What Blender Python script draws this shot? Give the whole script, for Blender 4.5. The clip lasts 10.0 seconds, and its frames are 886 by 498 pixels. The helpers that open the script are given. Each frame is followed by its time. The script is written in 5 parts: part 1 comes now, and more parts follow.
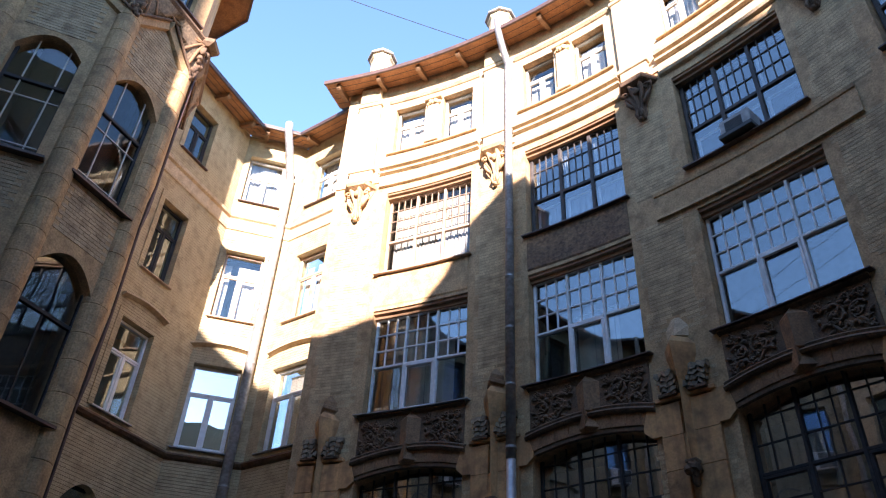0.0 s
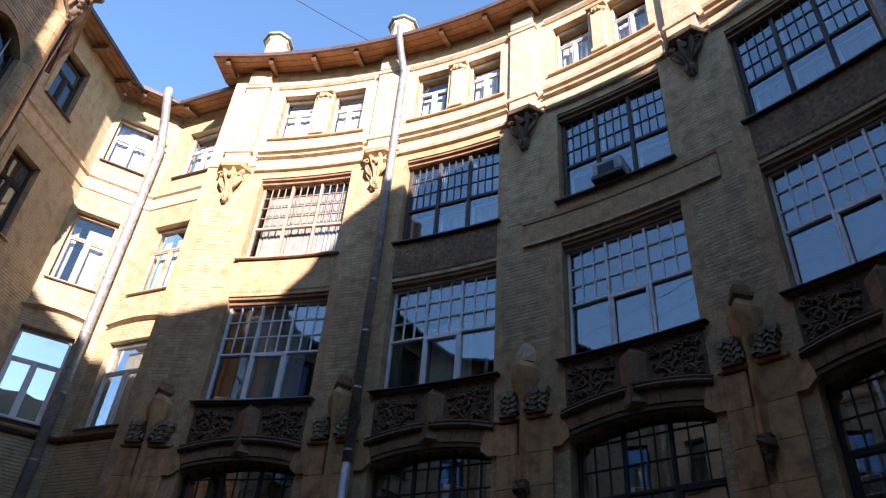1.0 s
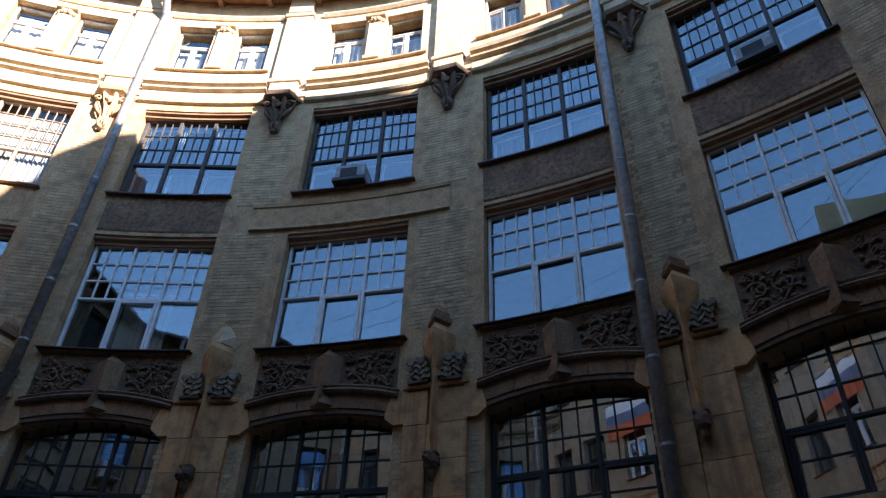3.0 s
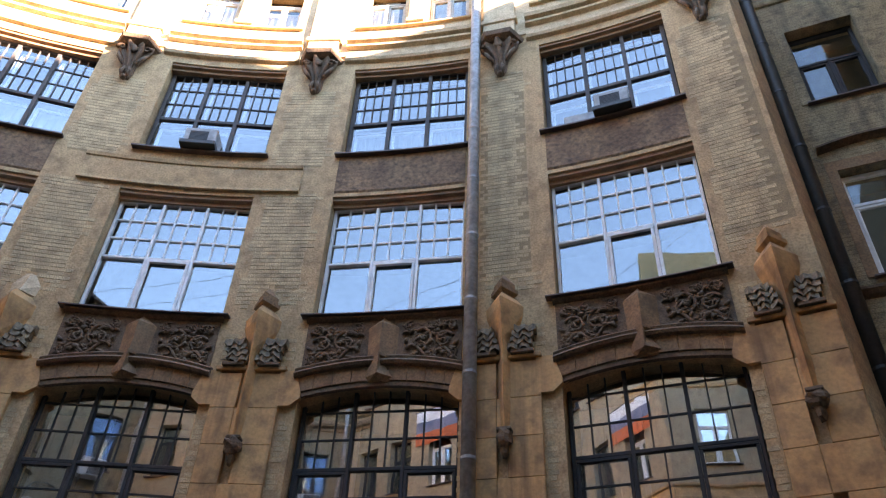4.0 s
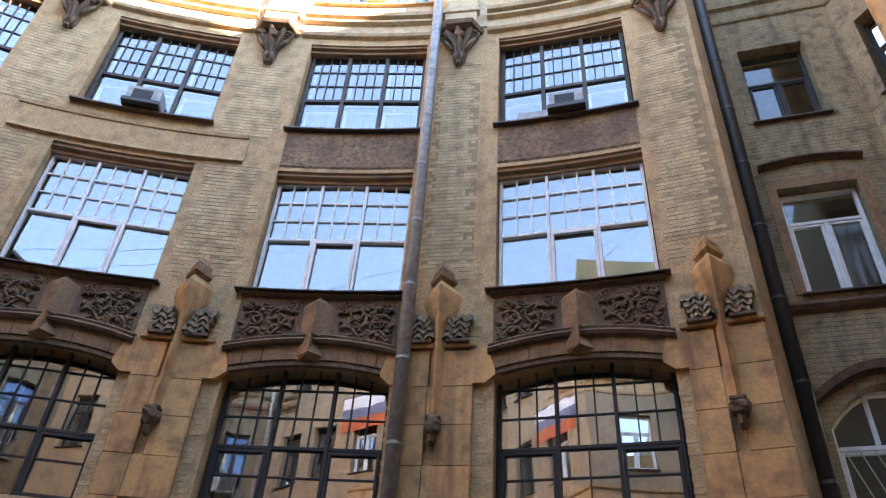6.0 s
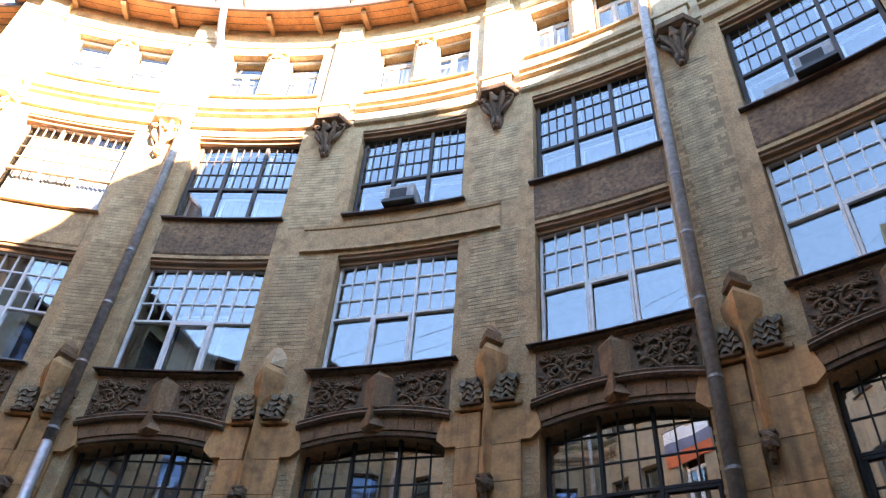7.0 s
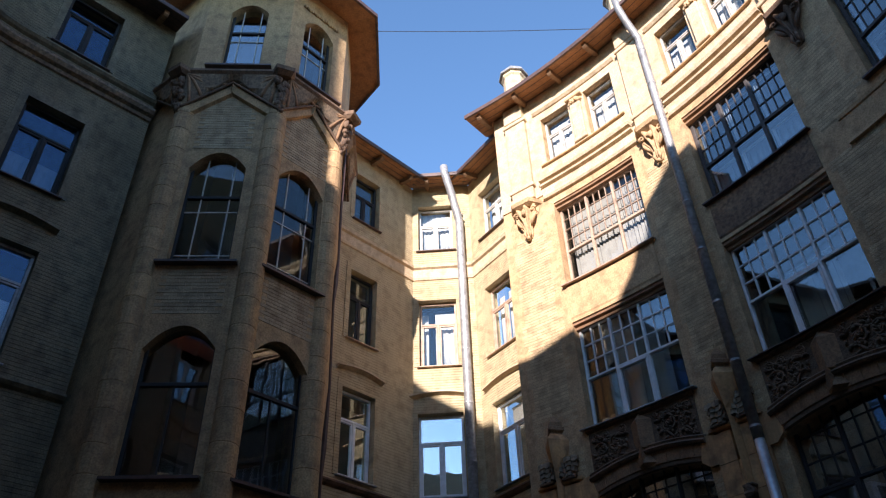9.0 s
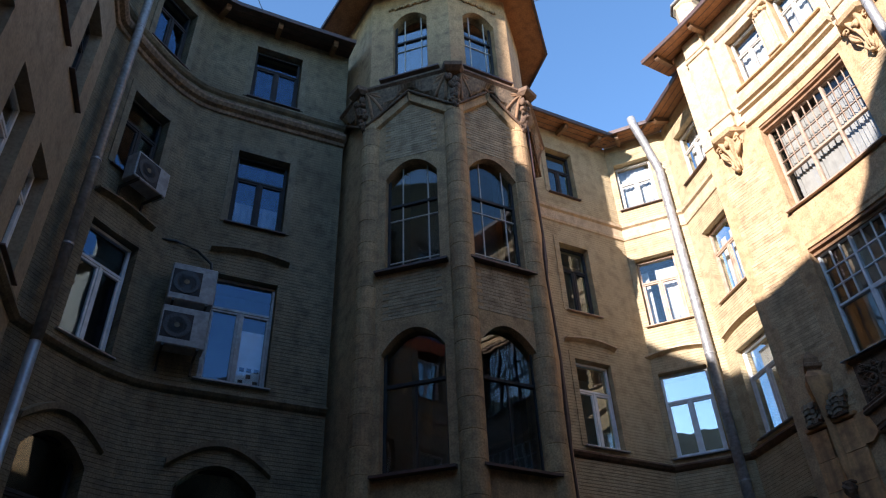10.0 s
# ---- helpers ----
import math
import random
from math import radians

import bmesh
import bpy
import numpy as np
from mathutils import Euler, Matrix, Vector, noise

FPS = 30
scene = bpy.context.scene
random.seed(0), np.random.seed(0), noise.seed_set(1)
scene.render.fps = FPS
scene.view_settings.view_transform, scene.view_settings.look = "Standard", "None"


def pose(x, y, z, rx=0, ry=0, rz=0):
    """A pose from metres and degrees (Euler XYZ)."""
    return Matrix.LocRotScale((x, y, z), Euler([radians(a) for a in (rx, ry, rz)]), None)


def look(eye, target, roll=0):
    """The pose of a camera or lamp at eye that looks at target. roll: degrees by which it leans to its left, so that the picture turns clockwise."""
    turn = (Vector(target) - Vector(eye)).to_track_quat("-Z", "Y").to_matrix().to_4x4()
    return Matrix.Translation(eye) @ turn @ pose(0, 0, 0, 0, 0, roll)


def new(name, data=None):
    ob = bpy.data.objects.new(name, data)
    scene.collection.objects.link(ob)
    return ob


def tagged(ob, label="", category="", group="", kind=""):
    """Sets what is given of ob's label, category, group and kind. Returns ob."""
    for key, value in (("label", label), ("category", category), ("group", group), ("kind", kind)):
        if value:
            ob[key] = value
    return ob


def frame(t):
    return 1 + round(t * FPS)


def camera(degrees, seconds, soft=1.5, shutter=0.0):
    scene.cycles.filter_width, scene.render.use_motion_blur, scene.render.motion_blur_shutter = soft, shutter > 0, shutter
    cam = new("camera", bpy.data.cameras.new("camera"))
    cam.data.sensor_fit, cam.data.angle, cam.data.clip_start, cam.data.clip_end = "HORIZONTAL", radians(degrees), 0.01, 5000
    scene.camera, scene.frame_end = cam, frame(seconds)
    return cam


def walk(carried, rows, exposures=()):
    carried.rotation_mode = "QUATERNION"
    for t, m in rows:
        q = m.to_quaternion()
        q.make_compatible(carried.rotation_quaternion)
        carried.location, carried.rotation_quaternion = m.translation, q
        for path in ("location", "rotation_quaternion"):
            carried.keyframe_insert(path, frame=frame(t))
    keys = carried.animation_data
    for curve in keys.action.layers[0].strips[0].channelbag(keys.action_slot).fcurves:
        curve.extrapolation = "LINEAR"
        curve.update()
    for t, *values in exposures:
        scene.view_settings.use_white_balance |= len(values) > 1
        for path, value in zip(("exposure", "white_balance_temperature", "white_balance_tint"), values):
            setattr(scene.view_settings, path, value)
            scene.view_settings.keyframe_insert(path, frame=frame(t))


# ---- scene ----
cam = camera(61.02, 10.0, soft=1.2)


def aim(x, y, z, yaw, pitch, roll):
    yw, p = radians(yaw), radians(pitch)
    way = Vector((-math.sin(yw) * math.cos(p), math.cos(yw) * math.cos(p), math.sin(p)))
    eye = Vector((x, y, z))
    return look(eye, eye + way, roll)


PATH = [
    (0.0, -0.161, -0.127, 1.627, -0.10, 36.08, 3.22),
    (0.5, -0.161, -0.126, 1.598, -6.55, 36.52, 3.99),
    (1.0, -0.140, -0.074, 1.587, -12.42, 37.34, 4.62),
    (1.5, -0.089, -0.013, 1.586, -17.81, 36.84, 3.90),
    (2.0, -0.057, -0.037, 1.586, -19.01, 36.87, 4.64),
    (2.5, -0.017, -0.068, 1.572, -26.10, 36.90, 4.87),
    (3.0, -0.012, -0.051, 1.582, -38.11, 38.47, 2.19),
    (3.2, -0.031, -0.029, 1.583, -42.18, 39.08, 2.76),
    (4.3, 0.027, -0.103, 1.618, -57.43, 37.77, 2.38),
    (4.5, 0.046, -0.104, 1.609, -60.02, 37.38, 2.59),
    (5.0, 0.061, -0.120, 1.589, -61.23, 37.62, 3.27),
    (5.2, 0.065, -0.124, 1.588, -61.69, 37.65, 3.45),
    (6.3, 0.135, 0.070, 1.584, -54.82, 39.74, 5.17),
    (6.5, 0.133, 0.072, 1.578, -48.14, 39.48, 6.24),
    (7.0, 0.097, 0.116, 1.580, -33.08, 40.27, 4.78),
    (7.5, -0.028, 0.072, 1.616, -19.22, 39.91, 3.15),
    (8.0, 0.009, 0.071, 1.663, -2.51, 37.87, 1.49),
    (8.5, 0.051, 0.128, 1.655, 0.56, 37.96, -1.32),
    (9.0, 0.027, 0.128, 1.616, 17.67, 37.76, -2.04),
    (9.5, 0.070, 0.147, 1.585, 32.87, 38.69, -0.97),
    (10.0, 0.107, 0.203, 1.578, 37.61, 36.65, -2.29),
]
EXPO = [(0.0, 2.65, 7100, 26), (0.5, 2.3, 7000, 25), (1.0, 2.0, 6900, 24), (1.5, 1.75, 6700, 24), (2.0, 1.68, 6500, 24), (2.5, 1.82, 6300, 20), (3.0, 2.5, 6600, 19), (3.2, 2.95, 6900, 19), (4.3, 4.5, 9700, 31), (5.2, 4.65, 9700, 31), (6.3, 4.62, 9700, 31), (7.0, 4.22, 8800, 28), (7.5, 3.45, 7800, 25), (8.0, 2.8, 7300, 26), (8.5, 2.13, 7000, 25), (9.0, 1.65, 6700, 20), (9.5, 1.5, 6500, 17), (10.0, 1.75, 6500, 18)]
walk(cam, [(t, aim(*r)) for t, *r in PATH], EXPO)

# ---- sky and sun ----
SUN_EL, SUN_AZ = radians(20.0), radians(177.0)
world = bpy.data.worlds.new("sky")
scene.world = world
world.use_nodes = True
wn = world.node_tree.nodes
sky = wn.new("ShaderNodeTexSky")
sky.sky_type, sky.sun_disc, sky.sun_elevation, sky.sun_rotation = "NISHITA", False, SUN_EL, SUN_AZ
sky.air_density, sky.dust_density, sky.ozone_density = 1.0, 0.1, 1.7
wn["Background"].inputs["Strength"].default_value = 0.118
deep = wn.new("ShaderNodeMix")
deep.data_type, deep.blend_type = "RGBA", "MULTIPLY"
deep.inputs[0].default_value = 1.0
deep.inputs[7].default_value = (0.62, 0.865, 1.0, 1)
world.node_tree.links.new(sky.outputs[0], deep.inputs[6])
world.node_tree.links.new(deep.outputs[2], wn["Background"].inputs["Color"])
sun_data = bpy.data.lights.new("sun", "SUN")
sun_data.energy, sun_data.angle, sun_data.color = 3.6, radians(0.55), (1.0, 0.975, 0.94)
sun = new("sun", sun_data)
to_sun = Vector((math.sin(SUN_AZ) * math.cos(SUN_EL), math.cos(SUN_AZ) * math.cos(SUN_EL), math.sin(SUN_EL)))
sun.matrix_world = look(to_sun * 60, (0, 0, 0))


# ---- materials ----
def stuff(name, base, dark, light, rough=0.85, grain=60.0, blotch=0.7, bump=0.25, island=0.0, objvar=0.0, metal=0.0, streak=0.0, brick=None, speck=0.90):
    """A weathered surface: fine grain, large blotches, optional rain streaks, courses and piece variation."""
    m = bpy.data.materials.new(name)
    m.use_nodes = True
    nt = m.node_tree
    n, l = nt.nodes, nt.links
    bsdf = n["Principled BSDF"]
    geo = n.new("ShaderNodeNewGeometry")

    def noise_tex(scale, detail, stretch=None):
        tex = n.new("ShaderNodeTexNoise")
        tex.inputs["Scale"].default_value, tex.inputs["Detail"].default_value = scale, detail
        src = geo.outputs["Position"]
        if stretch:
            mp = n.new("ShaderNodeMapping")
            mp.inputs["Scale"].default_value = stretch
            l.new(src, mp.inputs["Vector"])
            src = mp.outputs[0]
        l.new(src, tex.inputs["Vector"])
        return tex.outputs["Fac"]

    def ramp(fac, a, b):
        r = n.new("ShaderNodeMapRange")
        r.inputs["From Min"].default_value, r.inputs["From Max"].default_value = a, b
        l.new(fac, r.inputs["Value"])
        return r.outputs[0]

    def mixed(fac, a, b):
        mx = n.new("ShaderNodeMix")
        mx.data_type = "RGBA"
        for sock, v in ((mx.inputs[6], a), (mx.inputs[7], b)):
            if isinstance(v, tuple):
                sock.default_value = (*v, 1)
            else:
                l.new(v, sock)
        l.new(fac, mx.inputs[0])
        return mx.outputs[2]

    fine, big = noise_tex(grain, 6), noise_tex(blotch, 4)
    mid = noise_tex(blotch * 6, 5)
    col = mixed(ramp(big, 0.35, 0.68), base, light)
    col = mixed(ramp(mid, 0.47, 0.84), col, dark)
    col = mixed(ramp(fine, 0.38, speck), col, dark)
    if streak:
        s = noise_tex(2.6, 6, (1.7, 1.7, 0.13))
        sc = n.new("ShaderNodeMath")
        sc.operation = "MULTIPLY"
        sc.inputs[1].default_value = streak
        l.new(ramp(s, 0.5, 0.75), sc.inputs[0])
        col = mixed(sc.outputs[0], col, dark)
    for amount, out in ((island, geo.outputs["Random Per Island"]), (objvar, None)):
        if amount:
            if out is None:
                out = n.new("ShaderNodeObjectInfo").outputs["Random"]
            hsv = n.new("ShaderNodeHueSaturation")
            r = n.new("ShaderNodeMapRange")
            r.inputs["To Min"].default_value, r.inputs["To Max"].default_value = 1 - amount, 1 + amount
            l.new(out, r.inputs["Value"])
            l.new(r.outputs[0], hsv.inputs["Value"])
            l.new(col, hsv.inputs["Color"])
            col = hsv.outputs[0]
    height = fine
    if brick:
        sep = n.new("ShaderNodeSeparateXYZ")
        l.new(geo.outputs["Position"], sep.inputs[0])
        w = n.new("ShaderNodeMath")
        w.operation = "MULTIPLY_ADD"
        w.inputs[1].default_value, w.inputs[2].default_value = 1 / brick, 0
        l.new(sep.outputs["Z"], w.inputs[0])
        fr = n.new("ShaderNodeMath")
        fr.operation = "FRACT"
        l.new(w.outputs[0], fr.inputs[0])
        joint = ramp(fr.outputs[0], 0.0, 0.16)
        add = n.new("ShaderNodeMath")
        add.operation = "MULTIPLY_ADD"
        add.inputs[1].default_value = 1.6
        l.new(joint, add.inputs[0])
        l.new(fine, add.inputs[2])
        height = add.outputs[0]
    l.new(col, bsdf.inputs["Base Color"])
    bsdf.inputs["Roughness"].default_value, bsdf.inputs["Metallic"].default_value = rough, metal
    b = n.new("ShaderNodeBump")
    b.inputs["Strength"].default_value, b.inputs["Distance"].default_value = bump, 0.02
    l.new(height, b.inputs["Height"])
    l.new(b.outputs[0], bsdf.inputs["Normal"])
    return m


def glass_material(name, mirror, wobble, tint=(0.90, 0.965, 1.0)):
    m = bpy.data.materials.new(name)
    m.use_nodes = True
    n, l = m.node_tree.nodes, m.node_tree.links
    n.remove(n["Principled BSDF"])
    clear, gloss, mx, lay = n.new("ShaderNodeBsdfTransparent"), n.new("ShaderNodeBsdfGlossy"), n.new("ShaderNodeMixShader"), n.new("ShaderNodeLayerWeight")
    clear.inputs["Color"].default_value = (0.90, 0.93, 0.93, 1)
    gloss.inputs["Roughness"].default_value = 0.01
    # tint paints some of the reflected sky's blue into the gloss
    gloss.inputs["Color"].default_value = (*tint, 1)
    lay.inputs["Blend"].default_value = 0.5
    steep, amount = n.new("ShaderNodeMath"), n.new("ShaderNodeMapRange")
    steep.operation = "POWER"
    steep.inputs[1].default_value = 4.0
    amount.inputs["To Min"].default_value, amount.inputs["To Max"].default_value = mirror, 1.0
    l.new(lay.outputs["Facing"], steep.inputs[0])
    l.new(steep.outputs[0], amount.inputs["Value"])
    tex, bump, geo = n.new("ShaderNodeTexNoise"), n.new("ShaderNodeBump"), n.new("ShaderNodeNewGeometry")
    tex.inputs["Scale"].default_value, tex.inputs["Detail"].default_value = 1.3, 1.0
    bump.inputs["Strength"].default_value, bump.inputs["Distance"].default_value = wobble, 0.02
    l.new(geo.outputs["Position"], tex.inputs["Vector"])
    l.new(tex.outputs["Fac"], bump.inputs["Height"])
    l.new(bump.outputs[0], gloss.inputs["Normal"])
    l.new(amount.outputs[0], mx.inputs[0])
    l.new(clear.outputs[0], mx.inputs[1])
    l.new(gloss.outputs[0], mx.inputs[2])
    l.new(mx.outputs[0], n["Material Output"].inputs["Surface"])
    return m


BRICK = stuff("ochre_brick", (0.56, 0.395, 0.22), (0.24, 0.16, 0.088), (0.65, 0.48, 0.275), grain=45, island=0.14, bump=0.5, streak=0.4)
BRICK_PIECE = stuff("ochre_brick_piece", (0.56, 0.395, 0.22), (0.24, 0.16, 0.088), (0.65, 0.48, 0.275), grain=45, objvar=0.14, bump=0.5, streak=0.4)
COURSED = stuff("ochre_coursed_brick", (0.54, 0.415, 0.24), (0.28, 0.20, 0.11), (0.60, 0.475, 0.285), grain=45, brick=0.078, bump=0.7, streak=0.3)
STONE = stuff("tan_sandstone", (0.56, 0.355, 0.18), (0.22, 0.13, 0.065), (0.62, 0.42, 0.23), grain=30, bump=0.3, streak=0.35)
BLOCK = stuff("orange_sandstone_block", (0.60, 0.32, 0.135), (0.17, 0.085, 0.045), (0.68, 0.37, 0.16), grain=22, objvar=0.13, bump=0.3, streak=0.85, speck=1.6)
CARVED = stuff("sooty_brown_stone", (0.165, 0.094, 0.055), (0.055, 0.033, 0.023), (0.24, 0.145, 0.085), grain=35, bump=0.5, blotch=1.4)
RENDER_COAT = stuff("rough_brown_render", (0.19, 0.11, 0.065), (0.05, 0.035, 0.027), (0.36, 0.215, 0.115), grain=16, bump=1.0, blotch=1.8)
CREAM = stuff("cream_plaster", (0.62, 0.455, 0.29), (0.31, 0.22, 0.13), (0.68, 0.53, 0.35), grain=30, bump=0.25, streak=0.3)
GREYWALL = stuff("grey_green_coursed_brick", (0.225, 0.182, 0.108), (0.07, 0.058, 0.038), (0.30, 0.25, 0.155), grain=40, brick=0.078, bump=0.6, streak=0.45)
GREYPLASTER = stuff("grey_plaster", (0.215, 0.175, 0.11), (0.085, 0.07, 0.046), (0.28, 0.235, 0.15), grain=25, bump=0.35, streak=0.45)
TOWERSTONE = stuff("red_brown_sandstone", (0.48, 0.29, 0.145), (0.17, 0.105, 0.055), (0.57, 0.38, 0.185), grain=30, objvar=0.10, bump=0.35, streak=0.35)
STAINED = stuff("stained_coursed_brick", (0.35, 0.25, 0.14), (0.075, 0.056, 0.038), (0.48, 0.355, 0.20), grain=45, brick=0.078, bump=0.4, streak=0.8, blotch=0.9)
KEYSTONE = stuff("brown_sandstone", (0.31, 0.165, 0.083), (0.11, 0.062, 0.036), (0.38, 0.215, 0.11), grain=30, bump=0.35, streak=0.4)
WEATHERED = stuff("soot_streaked_stone", (0.22, 0.15, 0.095), (0.06, 0.045, 0.035), (0.36, 0.25, 0.15), grain=14, bump=0.5, blotch=3.0)
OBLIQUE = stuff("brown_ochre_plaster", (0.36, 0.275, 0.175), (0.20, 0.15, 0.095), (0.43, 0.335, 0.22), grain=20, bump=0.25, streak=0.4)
TOWERBRICK = stuff("dull_tower_brick", (0.45, 0.325, 0.185), (0.18, 0.122, 0.068), (0.52, 0.395, 0.24), grain=45, island=0.12, bump=0.5, streak=0.4)
MORTAR = stuff("mortar", (0.33, 0.225, 0.115), (0.15, 0.10, 0.055), (0.40, 0.28, 0.15), grain=60)
SOFFIT = stuff("stained_pine_boards", (0.46, 0.20, 0.07), (0.17, 0.07, 0.03), (0.44, 0.20, 0.08), rough=0.6, grain=25, bump=0.2)
RAFTER = stuff("old_timber", (0.30, 0.16, 0.08), (0.13, 0.07, 0.04), (0.36, 0.21, 0.11), rough=0.7, grain=40)
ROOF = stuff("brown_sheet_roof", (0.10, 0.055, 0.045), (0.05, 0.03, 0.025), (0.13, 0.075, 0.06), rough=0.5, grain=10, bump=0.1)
ZINC = stuff("grey_zinc", (0.33, 0.33, 0.33), (0.17, 0.16, 0.15), (0.42, 0.42, 0.42), rough=0.5, grain=14, bump=0.12, metal=0.35)
BRIGHTZINC = stuff("new_zinc", (0.62, 0.62, 0.62), (0.42, 0.42, 0.42), (0.7, 0.7, 0.7), rough=0.35, grain=14, bump=0.08, metal=0.6)
WHITE = stuff("white_window_plastic", (0.78, 0.79, 0.80), (0.58, 0.58, 0.57), (0.82, 0.83, 0.84), rough=0.4, grain=8, bump=0.03)
DARKWOOD = stuff("dark_painted_wood", (0.022, 0.02, 0.021), (0.011, 0.010, 0.010), (0.04, 0.034, 0.034), rough=0.75, grain=30, bump=0.15)
LATTICEWOOD = stuff("weathered_dark_wood", (0.062, 0.052, 0.050), (0.025, 0.021, 0.021), (0.095, 0.080, 0.075), rough=0.7, grain=30, bump=0.15)
BROWNWOOD = stuff("faded_brown_wood", (0.52, 0.37, 0.27), (0.22, 0.13, 0.085), (0.52, 0.36, 0.25), rough=0.6, grain=30, bump=0.15)
GREYWOOD = stuff("pale_grey_painted_wood", (0.50, 0.46, 0.40), (0.28, 0.25, 0.21), (0.6, 0.56, 0.5), rough=0.55, grain=25, bump=0.12)
IRON = stuff("black_iron", (0.03, 0.028, 0.027), (0.015, 0.014, 0.013), (0.05, 0.045, 0.04), rough=0.5, grain=30)
# near black: the dimness of unlit rooms is put into the plaster colour
ROOMWALL = stuff("darkened_room_plaster", (0.06, 0.057, 0.053), (0.04, 0.037, 0.035), (0.08, 0.075, 0.07), grain=10, bump=0.05)
FABRIC = stuff("white_blind_fabric", (0.31, 0.285, 0.25), (0.21, 0.19, 0.17), (0.36, 0.335, 0.30), grain=120, bump=0.1, island=0.1)
# brighter copy of CURTAIN, with the sun on the cloth put into its colour
PALECURTAIN = stuff("sunlit_curtain", (0.58, 0.57, 0.55), (0.42, 0.41, 0.40), (0.66, 0.65, 0.63), grain=90, bump=0.1)
CURTAIN = stuff("pale_curtain", (0.26, 0.262, 0.265), (0.18, 0.182, 0.185), (0.31, 0.312, 0.315), grain=90, bump=0.1)
ACWHITE = stuff("white_enamel", (0.33, 0.33, 0.32), (0.17, 0.165, 0.16), (0.39, 0.39, 0.38), rough=0.45, grain=12, bump=0.05)
BLUECLOTH = stuff("grey_blue_cloth", (0.16, 0.18, 0.26), (0.10, 0.12, 0.18), (0.20, 0.22, 0.30), grain=90, bump=0.1)
REDCLOTH = stuff("orange_red_cloth", (0.62, 0.13, 0.045), (0.40, 0.08, 0.03), (0.70, 0.19, 0.07), grain=90, bump=0.1)
ASPHALT = stuff("asphalt", (0.05, 0.05, 0.05), (0.03, 0.03, 0.03), (0.07, 0.068, 0.065), grain=80, bump=0.5)
PLASTER = stuff("ochre_plaster", (0.24, 0.19, 0.125), (0.15, 0.115, 0.075), (0.28, 0.225, 0.15), grain=20, bump=0.2, streak=0.3)
GLASS = glass_material("window_glass", 0.15, 0.10)
WIDEGLASS = glass_material("wide_window_glass", 0.12, 0.10)
ARCHGLASS = glass_material("arched_window_glass", 0.36, 0.10, (0.97, 0.985, 1.0))
SKYGLASS = glass_material("bright_window_glass", 0.34, 0.12)
OLDGLASS = glass_material("old_window_glass", 0.065, 0.25)
# clear panes in effect: the deep sky reflection is put into the gloss colour
BLUEGLASS = glass_material("sky_blue_gloss_glass", 0.06, 0.12, (0.42, 0.66, 1.0))
LATTICEGLASS = glass_material("lattice_window_glass", 0.13, 0.2)
DUSTY = glass_material("dusty_window_glass", 0.035, 0.3)


